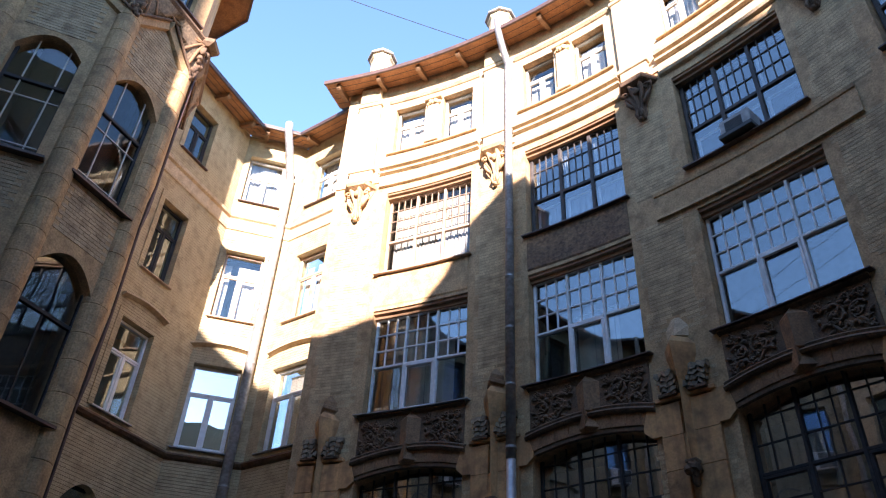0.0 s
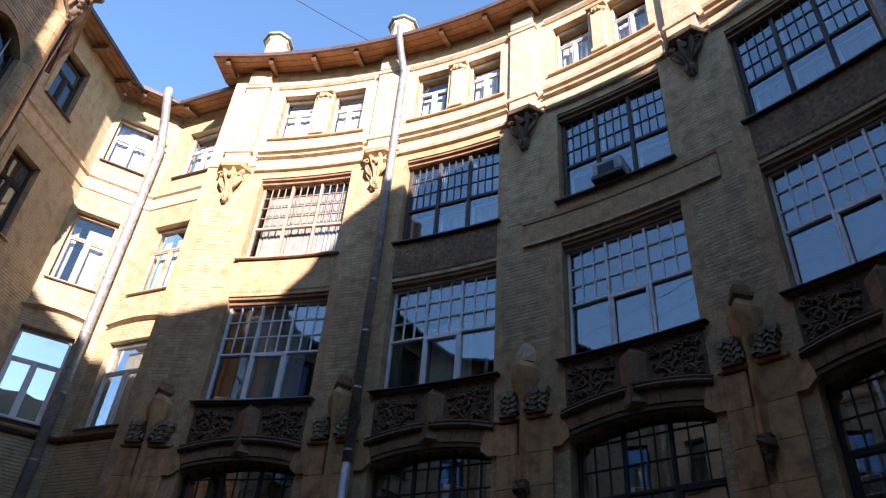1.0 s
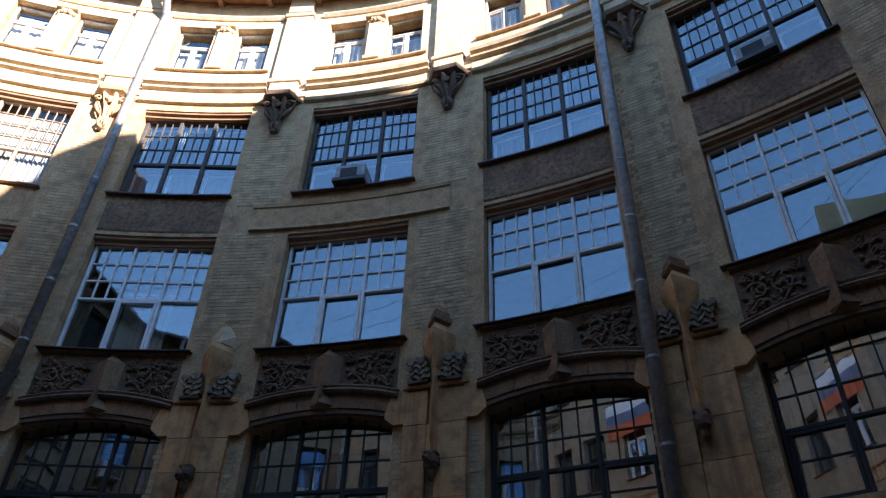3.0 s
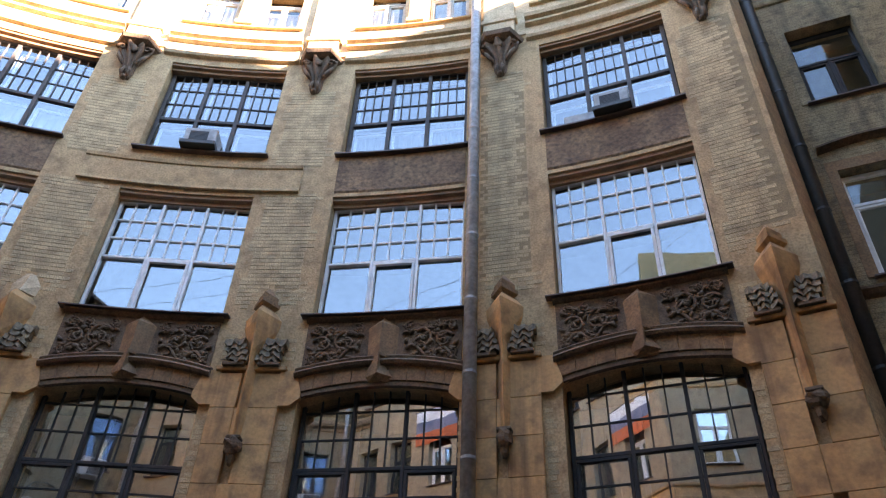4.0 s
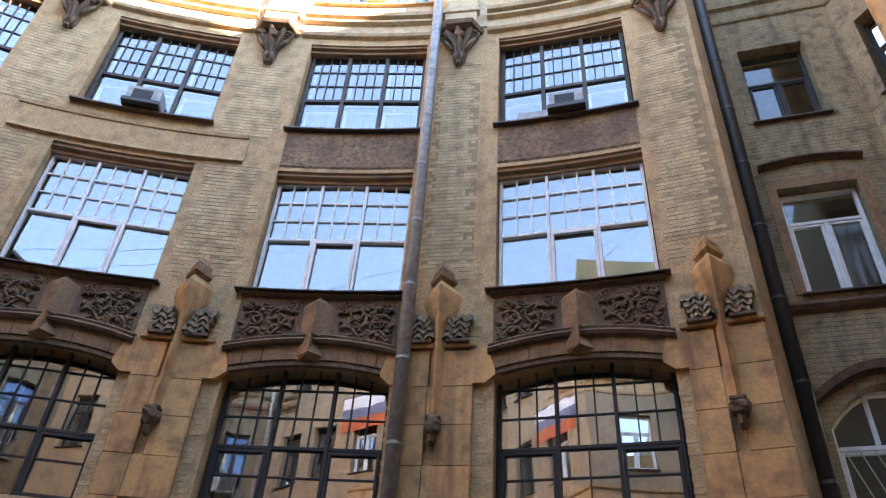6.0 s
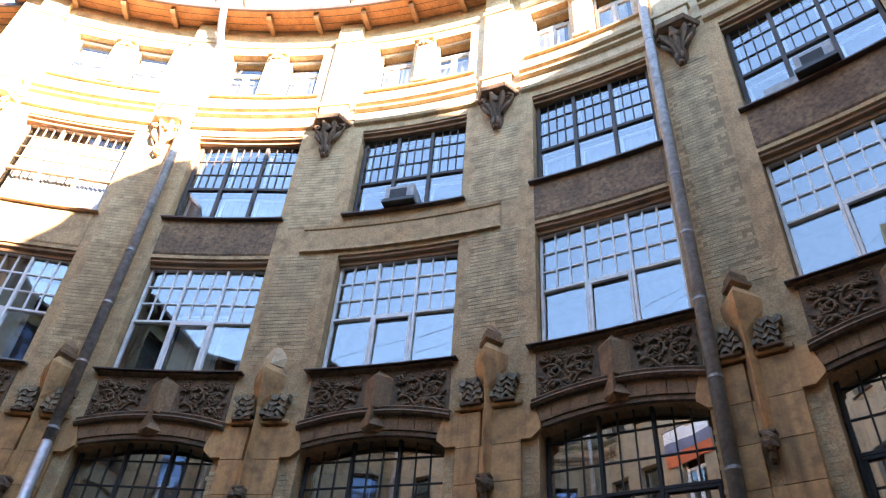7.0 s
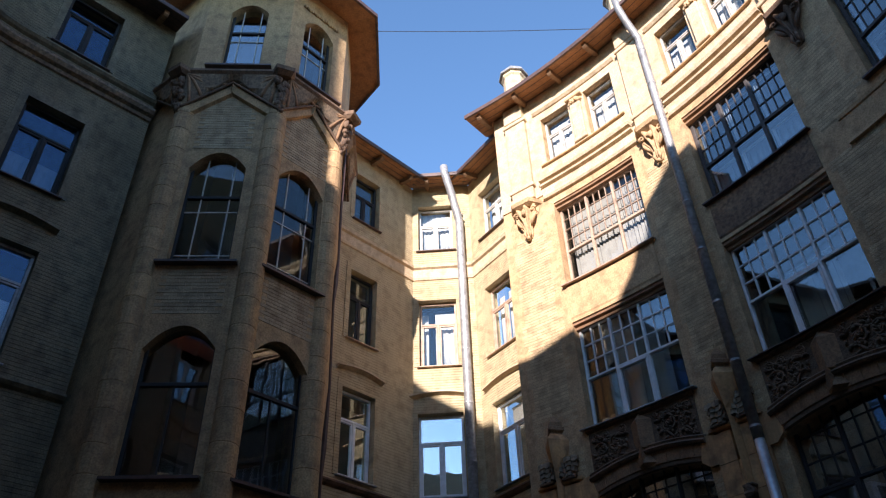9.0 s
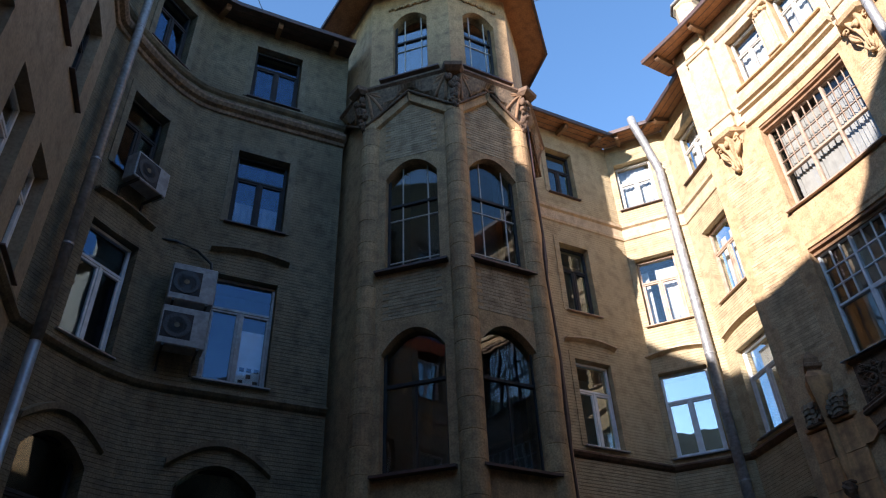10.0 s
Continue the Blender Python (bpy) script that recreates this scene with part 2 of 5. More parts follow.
# ---- mesh building ----
class Mesh:
    """Collects vertices and faces; x runs along a wall, y into it, z up."""

    def __init__(self):
        self.v, self.f = [], []

    def add(self, verts, faces):
        k = len(self.v)
        self.v += [tuple(p) for p in verts]
        self.f += [tuple(i + k for i in f) for f in faces]
        return self

    def box(self, x0, x1, y0, y1, z0, z1, c=0.0):
        if not c:
            return self.bar(x0, x1, [(y0, z0), (y1, z0), (y1, z1), (y0, z1)], 1)
        vs, fs, idx = [], [], {}
        xs, ys, zs = (x0, x1), (y0, y1), (z0, z1)
        sg = (1, -1)
        for i in range(2):
            for j in range(2):
                for k in range(2):
                    for ax in range(3):
                        d = [c, c, c]
                        d[ax] = 0
                        idx[i, j, k, ax] = len(vs)
                        vs.append((xs[i] + sg[i] * d[0], ys[j] + sg[j] * d[1], zs[k] + sg[k] * d[2]))
        q = ((0, 0), (1, 0), (1, 1), (0, 1))
        for s in range(2):
            fs.append([idx[s, a, b, 0] for a, b in q])
            fs.append([idx[a, s, b, 1] for a, b in q])
            fs.append([idx[a, b, s, 2] for a, b in q])
        for a in range(2):
            for b in range(2):
                fs.append([idx[a, b, 0, 0], idx[a, b, 1, 0], idx[a, b, 1, 1], idx[a, b, 0, 1]])
                fs.append([idx[a, 0, b, 0], idx[a, 1, b, 0], idx[a, 1, b, 2], idx[a, 0, b, 2]])
                fs.append([idx[0, a, b, 1], idx[1, a, b, 1], idx[1, a, b, 2], idx[0, a, b, 2]])
                for k in range(2):
                    fs.append([idx[a, b, k, 0], idx[a, b, k, 1], idx[a, b, k, 2]])
        seen, out = set(), []
        for f in fs:
            key = frozenset(f)
            if key not in seen:
                seen.add(key)
                out.append(f)
        return self.add(vs, out)

    def bar(self, x0, x1, profile, n=1, lift=None):
        """A profile of (y, z) drawn along x in n steps; lift(x) raises it."""
        k, vs, fs = len(profile), [], []
        for i in range(n + 1):
            x = x0 + (x1 - x0) * i / n
            h = lift(x) if lift else 0.0
            vs += [(x, y, z + h) for y, z in profile]
        for i in range(n):
            for j in range(k):
                a, b = i * k + j, i * k + (j + 1) % k
                fs.append((a, b, b + k, a + k))
        fs += [tuple(range(k))[::-1], tuple(range(n * k, n * k + k))]
        return self.add(vs, fs)

    def loft(self, rings, closed=True, caps=True):
        """Skins a list of rings with equal counts."""
        k, vs, fs = len(rings[0]), [], []
        for r in rings:
            vs += list(r)
        for i in range(len(rings) - 1):
            for j in range(k if closed else k - 1):
                a, b = i * k + j, i * k + (j + 1) % k
                fs.append((a, b, b + k, a + k))
        if closed and caps:
            fs += [tuple(range(k))[::-1], tuple(range((len(rings) - 1) * k, len(rings) * k))]
        return self.add(vs, fs)

    def blob(self, c, r, seed=0.0, nu=10, nv=7, rough=0.0):
        rings = []
        for i in range(nv + 1):
            th = math.pi * i / nv
            s = max(math.sin(th), 0.02)
            ring = []
            for j in range(nu):
                ph = 2 * math.pi * j / nu
                d = Vector((s * math.cos(ph), s * math.sin(ph), math.cos(th)))
                k = 1 + rough * noise.noise(d * 1.7 + Vector((seed, seed * 0.7, 0)))
                ring.append((c[0] + r[0] * d.x * k, c[1] + r[1] * d.y * k, c[2] + r[2] * d.z * k))
            rings.append(ring)
        return self.loft(rings)

    def tube(self, pts, radius, n=8):
        rings = []
        for i, p in enumerate(pts):
            p = Vector(p)
            a, b = Vector(pts[max(i - 1, 0)]), Vector(pts[min(i + 1, len(pts) - 1)])
            t = (b - a).normalized()
            s = t.cross(Vector((0, 1, 0)) if abs(t.y) < 0.9 else Vector((1, 0, 0))).normalized()
            w = t.cross(s)
            r = radius[i] if isinstance(radius, (list, tuple)) else radius
            rings.append([p + r * (math.cos(2 * math.pi * j / n) * s + math.sin(2 * math.pi * j / n) * w) for j in range(n)])
        return self.loft(rings)

    def vee(self, levels, x=0.0, y=0.0):
        """An upright solid with its edge forward: levels of (z, half width, depth)."""
        return self.loft([[(x - w, y, z), (x, y - d, z), (x + w, y, z)] for z, w, d in levels])

    def bent(self, radius):
        self.v = [((radius + y) * math.sin(x / radius), (radius + y) * math.cos(x / radius) - radius, z) for x, y, z in self.v]
        return self

    def moved(self, fn):
        self.v = [tuple(fn(*p)) for p in self.v]
        return self

    def data(self, name, material, smooth=False):
        me = bpy.data.meshes.new(name)
        me.from_pydata(self.v, [], self.f)
        bm = bmesh.new()
        bm.from_mesh(me)
        bmesh.ops.remove_doubles(bm, verts=bm.verts, dist=2e-5)
        bmesh.ops.recalc_face_normals(bm, faces=bm.faces)
        bm.to_mesh(me)
        bm.free()
        if material:
            me.materials.append(material)
        if smooth:
            me.polygons.foreach_set("use_smooth", [True] * len(me.polygons))
        return me


def thing(name, m, label, category, group="", kind=""):
    ob = new(name)
    ob.empty_display_size = 0.2
    ob.matrix_world = m
    return tagged(ob, label, category, group, kind)


def part(name, mesh, material, parent, label="", smooth=False):
    data = mesh if isinstance(mesh, bpy.types.Mesh) else mesh.data(name, material, smooth)
    ob = new(name, data)
    ob.parent = parent
    if label:
        ob["label"] = label
    return ob


def solid(name, mesh, material, label, category, kind="", group="", m=None, smooth=False):
    ob = new(name, mesh.data(name, material, smooth))
    if m is not None:
        ob.matrix_world = m
    return tagged(ob, label, category, group, kind)


class Run:
    """A line on the plan that a wall follows, left to right as seen from the yard."""

    def __init__(self, pts):
        self.p = [Vector((*q, 0)) for q in pts]
        self.u = [0.0]
        for a, b in zip(self.p, self.p[1:]):
            self.u.append(self.u[-1] + (b - a).length)
        self.length = self.u[-1]

    def spot(self, u):
        i = 0
        while i < len(self.u) - 2 and u > self.u[i + 1]:
            i += 1
        t = (self.p[i + 1] - self.p[i]).normalized()
        return self.p[i] + t * (u - self.u[i]), t

    def at(self, u, y, z):
        p, t = self.spot(u)
        if len(self.p) > 4:
            t = (self.spot(u + 0.15)[0] - self.spot(u - 0.15)[0]).normalized()
        return Vector((p.x - t.y * y, p.y + t.x * y, z))

    def mat(self, u, y=0.0, z=0.0):
        o = self.at(u, y, z)
        t = (self.spot(u + 0.3)[0] - self.spot(u - 0.3)[0]).normalized()
        return Matrix(((t.x, -t.y, 0, o.x), (t.y, t.x, 0, o.y), (0, 0, 1, o.z), (0, 0, 0, 1)))


def arch_height(x, half, rise):
    return rise * (1 - (x / half) ** 2)


def wall_mesh(run, u0, u1, z0, z1, openings, thick=0.45, step=0.5):
    """A wall with openings (ua, ub, za, zb, rise) cut through; rise rounds the head."""
    us = {u0, u1, *[u for o in openings for u in o[:2]]}
    zs = sorted({z0, z1, *[z for o in openings for z in o[2:4]]})
    us = sorted(us)
    fine = []
    for a, b in zip(us, us[1:]):
        k = max(1, math.ceil((b - a) / step))
        fine += [a + (b - a) * i / k for i in range(k)]
    fine.append(us[-1])
    m = Mesh()

    def inside(u, z):
        return any(o[0] < u < o[1] and o[2] < z < o[3] for o in openings)

    nu, nz = len(fine) - 1, len(zs) - 1
    full = [[not inside((fine[i] + fine[i + 1]) / 2, (zs[j] + zs[j + 1]) / 2) for j in range(nz)] for i in range(nu)]
    at = run.at
    for i in range(nu):
        for j in range(nz):
            if not full[i][j]:
                continue
            a, b, c, d = fine[i], fine[i + 1], zs[j], zs[j + 1]
            q = [[at(u, y, z) for u, z in ((a, c), (b, c), (b, d), (a, d))] for y in (0, thick)]
            vs, fs = q[0] + q[1], [(0, 1, 2, 3), (7, 6, 5, 4)]
            if i == 0 or not full[i - 1][j]:
                fs.append((0, 3, 7, 4))
            if i == nu - 1 or not full[i + 1][j]:
                fs.append((1, 5, 6, 2))
            if j == 0 or not full[i][j - 1]:
                fs.append((0, 4, 5, 1))
            if j == nz - 1 or not full[i][j + 1]:
                fs.append((3, 2, 6, 7))
            m.add(vs, fs)
    for ua, ub, za, zb, rise in openings:
        if rise:
            half, mid, rings = (ub - ua) / 2, (ua + ub) / 2, []
            for i in range(17):
                x = -half + 2 * half * i / 16
                z = zb - rise + arch_height(x, half, rise) - 0.003
                rings.append([at(mid + x, 0.001, z), at(mid + x, thick, z), at(mid + x, thick, zb), at(mid + x, 0.001, zb + 0.001)])
            m.loft(rings)
    return m


def along(run, u0, u1, profile, step=0.4):
    """A moulding: a profile of (y, z) that follows the wall."""
    n = max(1, math.ceil((u1 - u0) / step))
    return Mesh().bar(u0, u1, profile, n).moved(run.at)


PANES = {}


def pane_data(w, h, material):
    key = (round(w, 3), round(h, 3), material.name)
    if key not in PANES:
        PANES[key] = Mesh().box(-w / 2, w / 2, -0.003, 0.003, 0, h).data("pane", material)
    return PANES[key]


def pane(parent, x, y, z, w, h, material):
    ob = part("pane", pane_data(w, h, material), None, parent)
    ob.location = (x, y, z)
    ob.visible_shadow = False
    return ob


def frame_bars(w, z0, z1, t, d, y):
    m = Mesh()
    m.box(-w / 2, w / 2, y, y + d, z0, z0 + t, 0.006).box(-w / 2, w / 2, y, y + d, z1 - t, z1, 0.006)
    m.box(-w / 2, -w / 2 + t, y + 0.002, y + d, z0 + t, z1 - t, 0.006).box(w / 2 - t, w / 2, y + 0.002, y + d, z0 + t, z1 - t, 0.006)
    return m


def grid_window(run, u, w, z0, z1, zt, wood, glass, label, group, name="window", y=0.22, small=(3, 3), rise=0.0, bar=0.07, thin=0.03, sash=True, cols=3, low_bars=False, lean=0.0):
    """A wide window: a lattice of small panes over tall lower lights."""
    win = thing(name, run.mat(u), label, "window", group, "structure")
    part("window_frame", frame_bars(w, z0, z1, bar, 0.09, y), wood, win)
    inner = w - 2 * bar
    cw = (inner - (cols - 1) * bar) / cols
    for c in range(cols - 1):
        x = -inner / 2 + (c + 1) * cw + c * bar
        part("mullion", Mesh().box(x, x + bar, y - 0.012, y + 0.09, z0 + bar, z1 - bar, 0.006), wood, win)
    part("transom", Mesh().box(-inner / 2, inner / 2, y - 0.006, y + 0.085, zt - bar / 2, zt + bar / 2, 0.006), wood, win)
    top, nx, nz = z1 - bar - (zt + bar / 2), *small
    for c in range(cols):
        x0 = -inner / 2 + c * (cw + bar)
        for i in range(1, nx):
            x = x0 + cw * i / nx
            part("muntin", Mesh().box(x - thin / 2, x + thin / 2, y + 0.02, y + 0.06, zt + bar / 2, z1 - bar), wood, win)
        for j in range(1, nz):
            z = zt + bar / 2 + top * j / nz
            part("muntin", Mesh().box(x0, x0 + cw, y + 0.018, y + 0.062, z - thin / 2, z + thin / 2), wood, win)
        for i in range(nx):
            for j in range(nz):
                pane(win, x0 + cw * (i + 0.5) / nx, y + 0.04, zt + bar / 2 + top * j / nz, cw / nx, top / nz, glass).rotation_euler[0] = -radians(lean)
        if sash and c == 1:
            part("sash", frame_bars(cw - 0.01, z0 + bar + 0.005, zt - bar / 2 - 0.005, 0.05, 0.06, y - 0.02).moved(lambda a, b, e: (a + x0 + cw / 2, b, e)), wood, win)
        if low_bars:
            zm = (z0 + zt) / 2 + 0.08
            part("muntin", Mesh().box(x0, x0 + cw, y + 0.018, y + 0.062, zm - thin / 2, zm + thin / 2), wood, win)
            if c == 1:
                part("muntin", Mesh().box(x0 + cw / 2 - thin / 2, x0 + cw / 2 + thin / 2, y + 0.02, y + 0.06, z0 + bar, zt - bar / 2), wood, win)
            else:
                part("sash", frame_bars(cw - 0.01, z0 + bar + 0.005, zt - bar / 2 - 0.005, 0.045, 0.05, y - 0.01).moved(lambda a, b, e: (a + x0 + cw / 2, b, e)), wood, win)
        pane(win, x0 + cw / 2, y + 0.04, z0 + bar, cw, zt - bar / 2 - z0 - bar, glass).rotation_euler[0] = -radians(lean)
    return win


def leaf_window(run, u, w, z0, z1, wood, glass, label, group, name="window", y=0.2, bar=0.06, head=0.3, sill=None, rise=0.0, leaves=2):
    """A tall window: a top light over opening leaves."""
    win = thing(name, run.mat(u), label, "window", group, "structure")
    part("window_frame", frame_bars(w, z0, z1, bar, 0.09, y), wood, win)
    inner, zt = w - 2 * bar, z1 - (z1 - z0) * head
    part("transom", Mesh().box(-inner / 2, inner / 2, y - 0.01, y + 0.085, zt - bar / 2, zt + bar / 2, 0.006), wood, win)
    lw = (inner - (leaves - 1) * bar) / leaves
    for i in range(leaves - 1):
        x = -inner / 2 + (i + 1) * lw + i * bar
        part("mullion", Mesh().box(x, x + bar, y - 0.012, y + 0.085, z0 + bar, zt - bar / 2, 0.006), wood, win)
    pane(win, 0, y + 0.04, zt + bar / 2, inner, z1 - bar - zt - bar / 2, glass)
    for i in range(leaves):
        x = -inner / 2 + lw / 2 + i * (lw + bar)
        leaf = part("leaf", frame_bars(lw, z0 + bar, zt - bar / 2, 0.045, 0.06, y + 0.005).moved(lambda a, b, e: (a + x, b, e)), wood, win)
        pane(leaf, x, y + 0.04, z0 + bar, lw, zt - bar / 2 - z0 - bar, glass)
    if sill:
        part("window_sill", Mesh().bar(-w / 2 - 0.08, w / 2 + 0.08, [(-0.09, z0 - 0.05), (y + 0.02, z0 - 0.05), (y + 0.02, z0 + 0.002), (-0.09, z0 - 0.025)]), sill, win)
    return win


# ---- plan ----
RC, R = Vector((-8.432, -1.397)), 17.58
BAY_ANGLES = (26.53, 38.98, 51.25, 63.64, 76.05)
PIER_ANGLES = (20.12, 32.70, 44.89, 57.34, 69.66, 82.07)


def on_arc(a, r=R):
    return (RC.x + r * math.sin(radians(a)), RC.y + r * math.cos(radians(a)))


ARC_A, ARC_B = 17.7, 83.75
ARC = Run([on_arc(ARC_A + (ARC_B - ARC_A) * i / 120) for i in range(121)])


def au(angle):
    return radians(angle - ARC_A) * R * ARC.length / (radians(ARC_B - ARC_A) * R)


BAYS = [au(a) for a in BAY_ANGLES]
PIERS = [au(a) for a in PIER_ANGLES]
HW, TOP = 1.185, 18.25

P0, P1, P2, P3 = Vector((-10.87, 3.75)), Vector((-11.03, 4.15)), Vector((-11.71, 5.75)), Vector((-11.30, 6.55))
corner = [tuple(P0 * (1 - t) ** 3 + P1 * 3 * t * (1 - t) ** 2 + P2 * 3 * t * t * (1 - t) + P3 * t ** 3) for t in [i / 16 for i in range(17)]]
LEFT = Run([(-6.0, 0.35), (-8.5, 2.08), *corner, (-10.73, 7.70), (-9.90, 9.32)])
TOWER = [(-10.70, 9.80), (-8.99, 9.27), (-6.99, 10.05), (-6.25, 11.68), (-6.90, 13.35), (-7.95, 14.05)]
K1, K2, K3 = Run([(-7.89, 14.09), (-6.40, 17.23)]), Run([(-6.40, 17.23), (-4.65, 17.70)]), Run([(-4.65, 17.70), (-2.30, 15.94)])
R1, R2 = Run([(10.09, 0.43), (10.60, -1.80)]), Run([(10.60, -1.80), (8.60, -4.55)])

# ---- ground ----
solid("ground", Mesh().add([(-400, -400, 0), (400, -400, 0), (400, 400, 0), (-400, 400, 0)], [(0, 1, 2, 3)]), ASPHALT, "worn dark asphalt floor of the courtyard", "ground", "structure")


# ---- the concave wing ----
arc_open = []
for b in BAYS:
    arc_open += [(b - HW, b + HW, 4.7, 6.87, 0.24), (b - HW, b + HW, 8.08, 10.62, 0.0), (b - HW, b + HW, 11.67, 14.2, 0.0)]
    arc_open += [(b - 1.17, b - 0.26, 15.6, 17.25, 0.0), (b + 0.26, b + 1.17, 15.6, 17.25, 0.0)]
wall_curved = solid("wall_curved", wall_mesh(ARC, 0, ARC.length, 0, TOP, arc_open), STONE, "concave curved facade of tan sandstone and ochre brick", "wall", "structure")
upper = solid("wall_curved_upper", wall_mesh(ARC, 0, ARC.length, 14.62, TOP - 0.01, [o for o in arc_open if o[2] > 15], 0.03), CREAM, "cream plastered top storey of the curved facade", "wall", "structure")
for v in upper.data.vertices:
    d = Vector((v.co.x - RC.x, v.co.y - RC.y, 0)).normalized()
    v.co -= d * 0.035


def end_wall(name, a, b, z1, material, label, thick=0.4):
    return solid(name, wall_mesh(Run([a, b]), 0, (Vector(b) - Vector(a)).length, 0, z1, [], thick), material, label, "wall", "structure")


end_wall("wall_curved_end_left", on_arc(17.0, 19.6), on_arc(ARC_A + 0.02, R + 0.002), TOP, STONE, "tan sandstone return wall of the curved wing")
end_wall("wall_curved_end_right", on_arc(ARC_B - 0.02, R + 0.002), (10.15, 0.30), TOP, STONE, "tan sandstone return wall beside the recess")


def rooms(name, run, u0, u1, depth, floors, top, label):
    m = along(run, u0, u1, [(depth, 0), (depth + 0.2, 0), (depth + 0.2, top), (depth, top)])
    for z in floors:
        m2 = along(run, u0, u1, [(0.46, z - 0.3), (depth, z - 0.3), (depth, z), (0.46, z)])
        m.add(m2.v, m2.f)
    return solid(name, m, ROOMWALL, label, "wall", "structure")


rooms("inner_wall_curved", ARC, 0.1, ARC.length - 0.1, 2.6, (3.9, 7.6, 11.1, 14.95, 18.2), 18.2, "plain plaster rooms behind the curved facade, their dimness put into the colour")
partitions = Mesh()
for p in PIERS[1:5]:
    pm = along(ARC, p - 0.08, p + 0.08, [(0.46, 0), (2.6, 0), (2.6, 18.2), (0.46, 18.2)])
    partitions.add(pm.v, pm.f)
solid("inner_partitions", partitions, ROOMWALL, "plain plaster partitions between the rooms, darkened in colour like a dim interior", "wall", "structure")

# mouldings of the curved wing
for i, b in enumerate(BAYS):
    x0, x1 = b - HW - 0.12, b + HW + 0.12
    solid("cornice", along(ARC, b - 1.42, b + 1.42, [(0.0, 14.40), (-0.08, 14.42), (-0.11, 14.48), (-0.05, 14.50), (-0.045, 14.80), (-0.14, 14.83), (-0.15, 14.88), (-0.06, 14.895), (-0.06, 14.94), (-0.20, 14.96), (-0.23, 15.04), (-0.10, 15.09), (-0.036, 15.11), (0.0, 15.11)]), CREAM, "moulded cream stone string course between the storeys", "cornice", "structure", "string courses")
    solid("lintel", along(ARC, b - HW, b + HW, [(0.10, 14.06), (0.30, 14.06), (0.30, 14.199), (0.03, 14.199), (0.03, 14.14), (0.10, 14.12)]), RAFTER, "brown moulded timber lintel over an upper window", "lintel", "structure", "window lintels")
    solid("lintel", along(ARC, b - HW, b + HW, [(0.12, 10.46), (0.30, 10.46), (0.30, 10.619), (0.04, 10.619), (0.04, 10.55), (0.12, 10.53)]), RAFTER, "brown moulded timber lintel over a large window", "lintel", "structure", "window lintels")
    solid("ledge", along(ARC, b - 1.32, b + 1.32, [(-0.11, 15.52), (0.2, 15.52), (0.2, 15.60), (-0.02, 15.60), (-0.11, 15.56)]), STONE, "thin projecting stone ledge under the paired windows", "ledge", "structure", "top storey ledges")
    solid("hood", along(ARC, b - 1.38, b + 1.38, [(-0.07, 17.52), (0.0, 17.50), (0.0, 17.64), (-0.13, 17.64), (-0.13, 17.59)]), CREAM, "cream plaster hood moulding under the eaves", "moulding", "structure", "hood mouldings")
    if i == 2:
        solid("stone_band", along(ARC, b - 1.98, b + 1.98, [(-0.07, 10.72), (0.0, 10.72), (0.0, 11.36), (-0.07, 11.36), (-0.055, 11.29), (-0.03, 11.28), (-0.03, 10.80), (-0.055, 10.79)]), STONE, "smooth tan stone band running across two piers", "band", "structure")
    else:
        # the first bay's panel is sunlit; that light is painted as paler stone
        solid("spandrel", along(ARC, b - HW + 0.005, b + HW - 0.005, [(-0.02, 10.74), (0.0, 10.70), (0.0, 11.60), (-0.02, 11.58)]), STONE if i == 0 else RENDER_COAT, "rough brown rendered panel between two windows" if i else "rendered panel between two windows, its sunlit tone put into the colour", "panel", "structure", "spandrel panels")
    metal = ROOF if i not in (0,) else BROWNWOOD
    solid("flashing", along(ARC, x0 + 0.04, x1 - 0.04, [(-0.12, 11.60), (0.22, 11.62), (0.22, 11.69), (-0.12, 11.63)]), metal, "dark sheet metal flashing under an upper window", "flashing", "structure", "window flashings")
    solid("flashing", along(ARC, x0 - 0.02, x1 + 0.02, [(-0.16, 8.008), (0.22, 8.03), (0.22, 8.09), (-0.16, 8.026)]), ROOF if i else ZINC, "dark sheet metal flashing under a large window", "flashing", "structure", "window flashings")

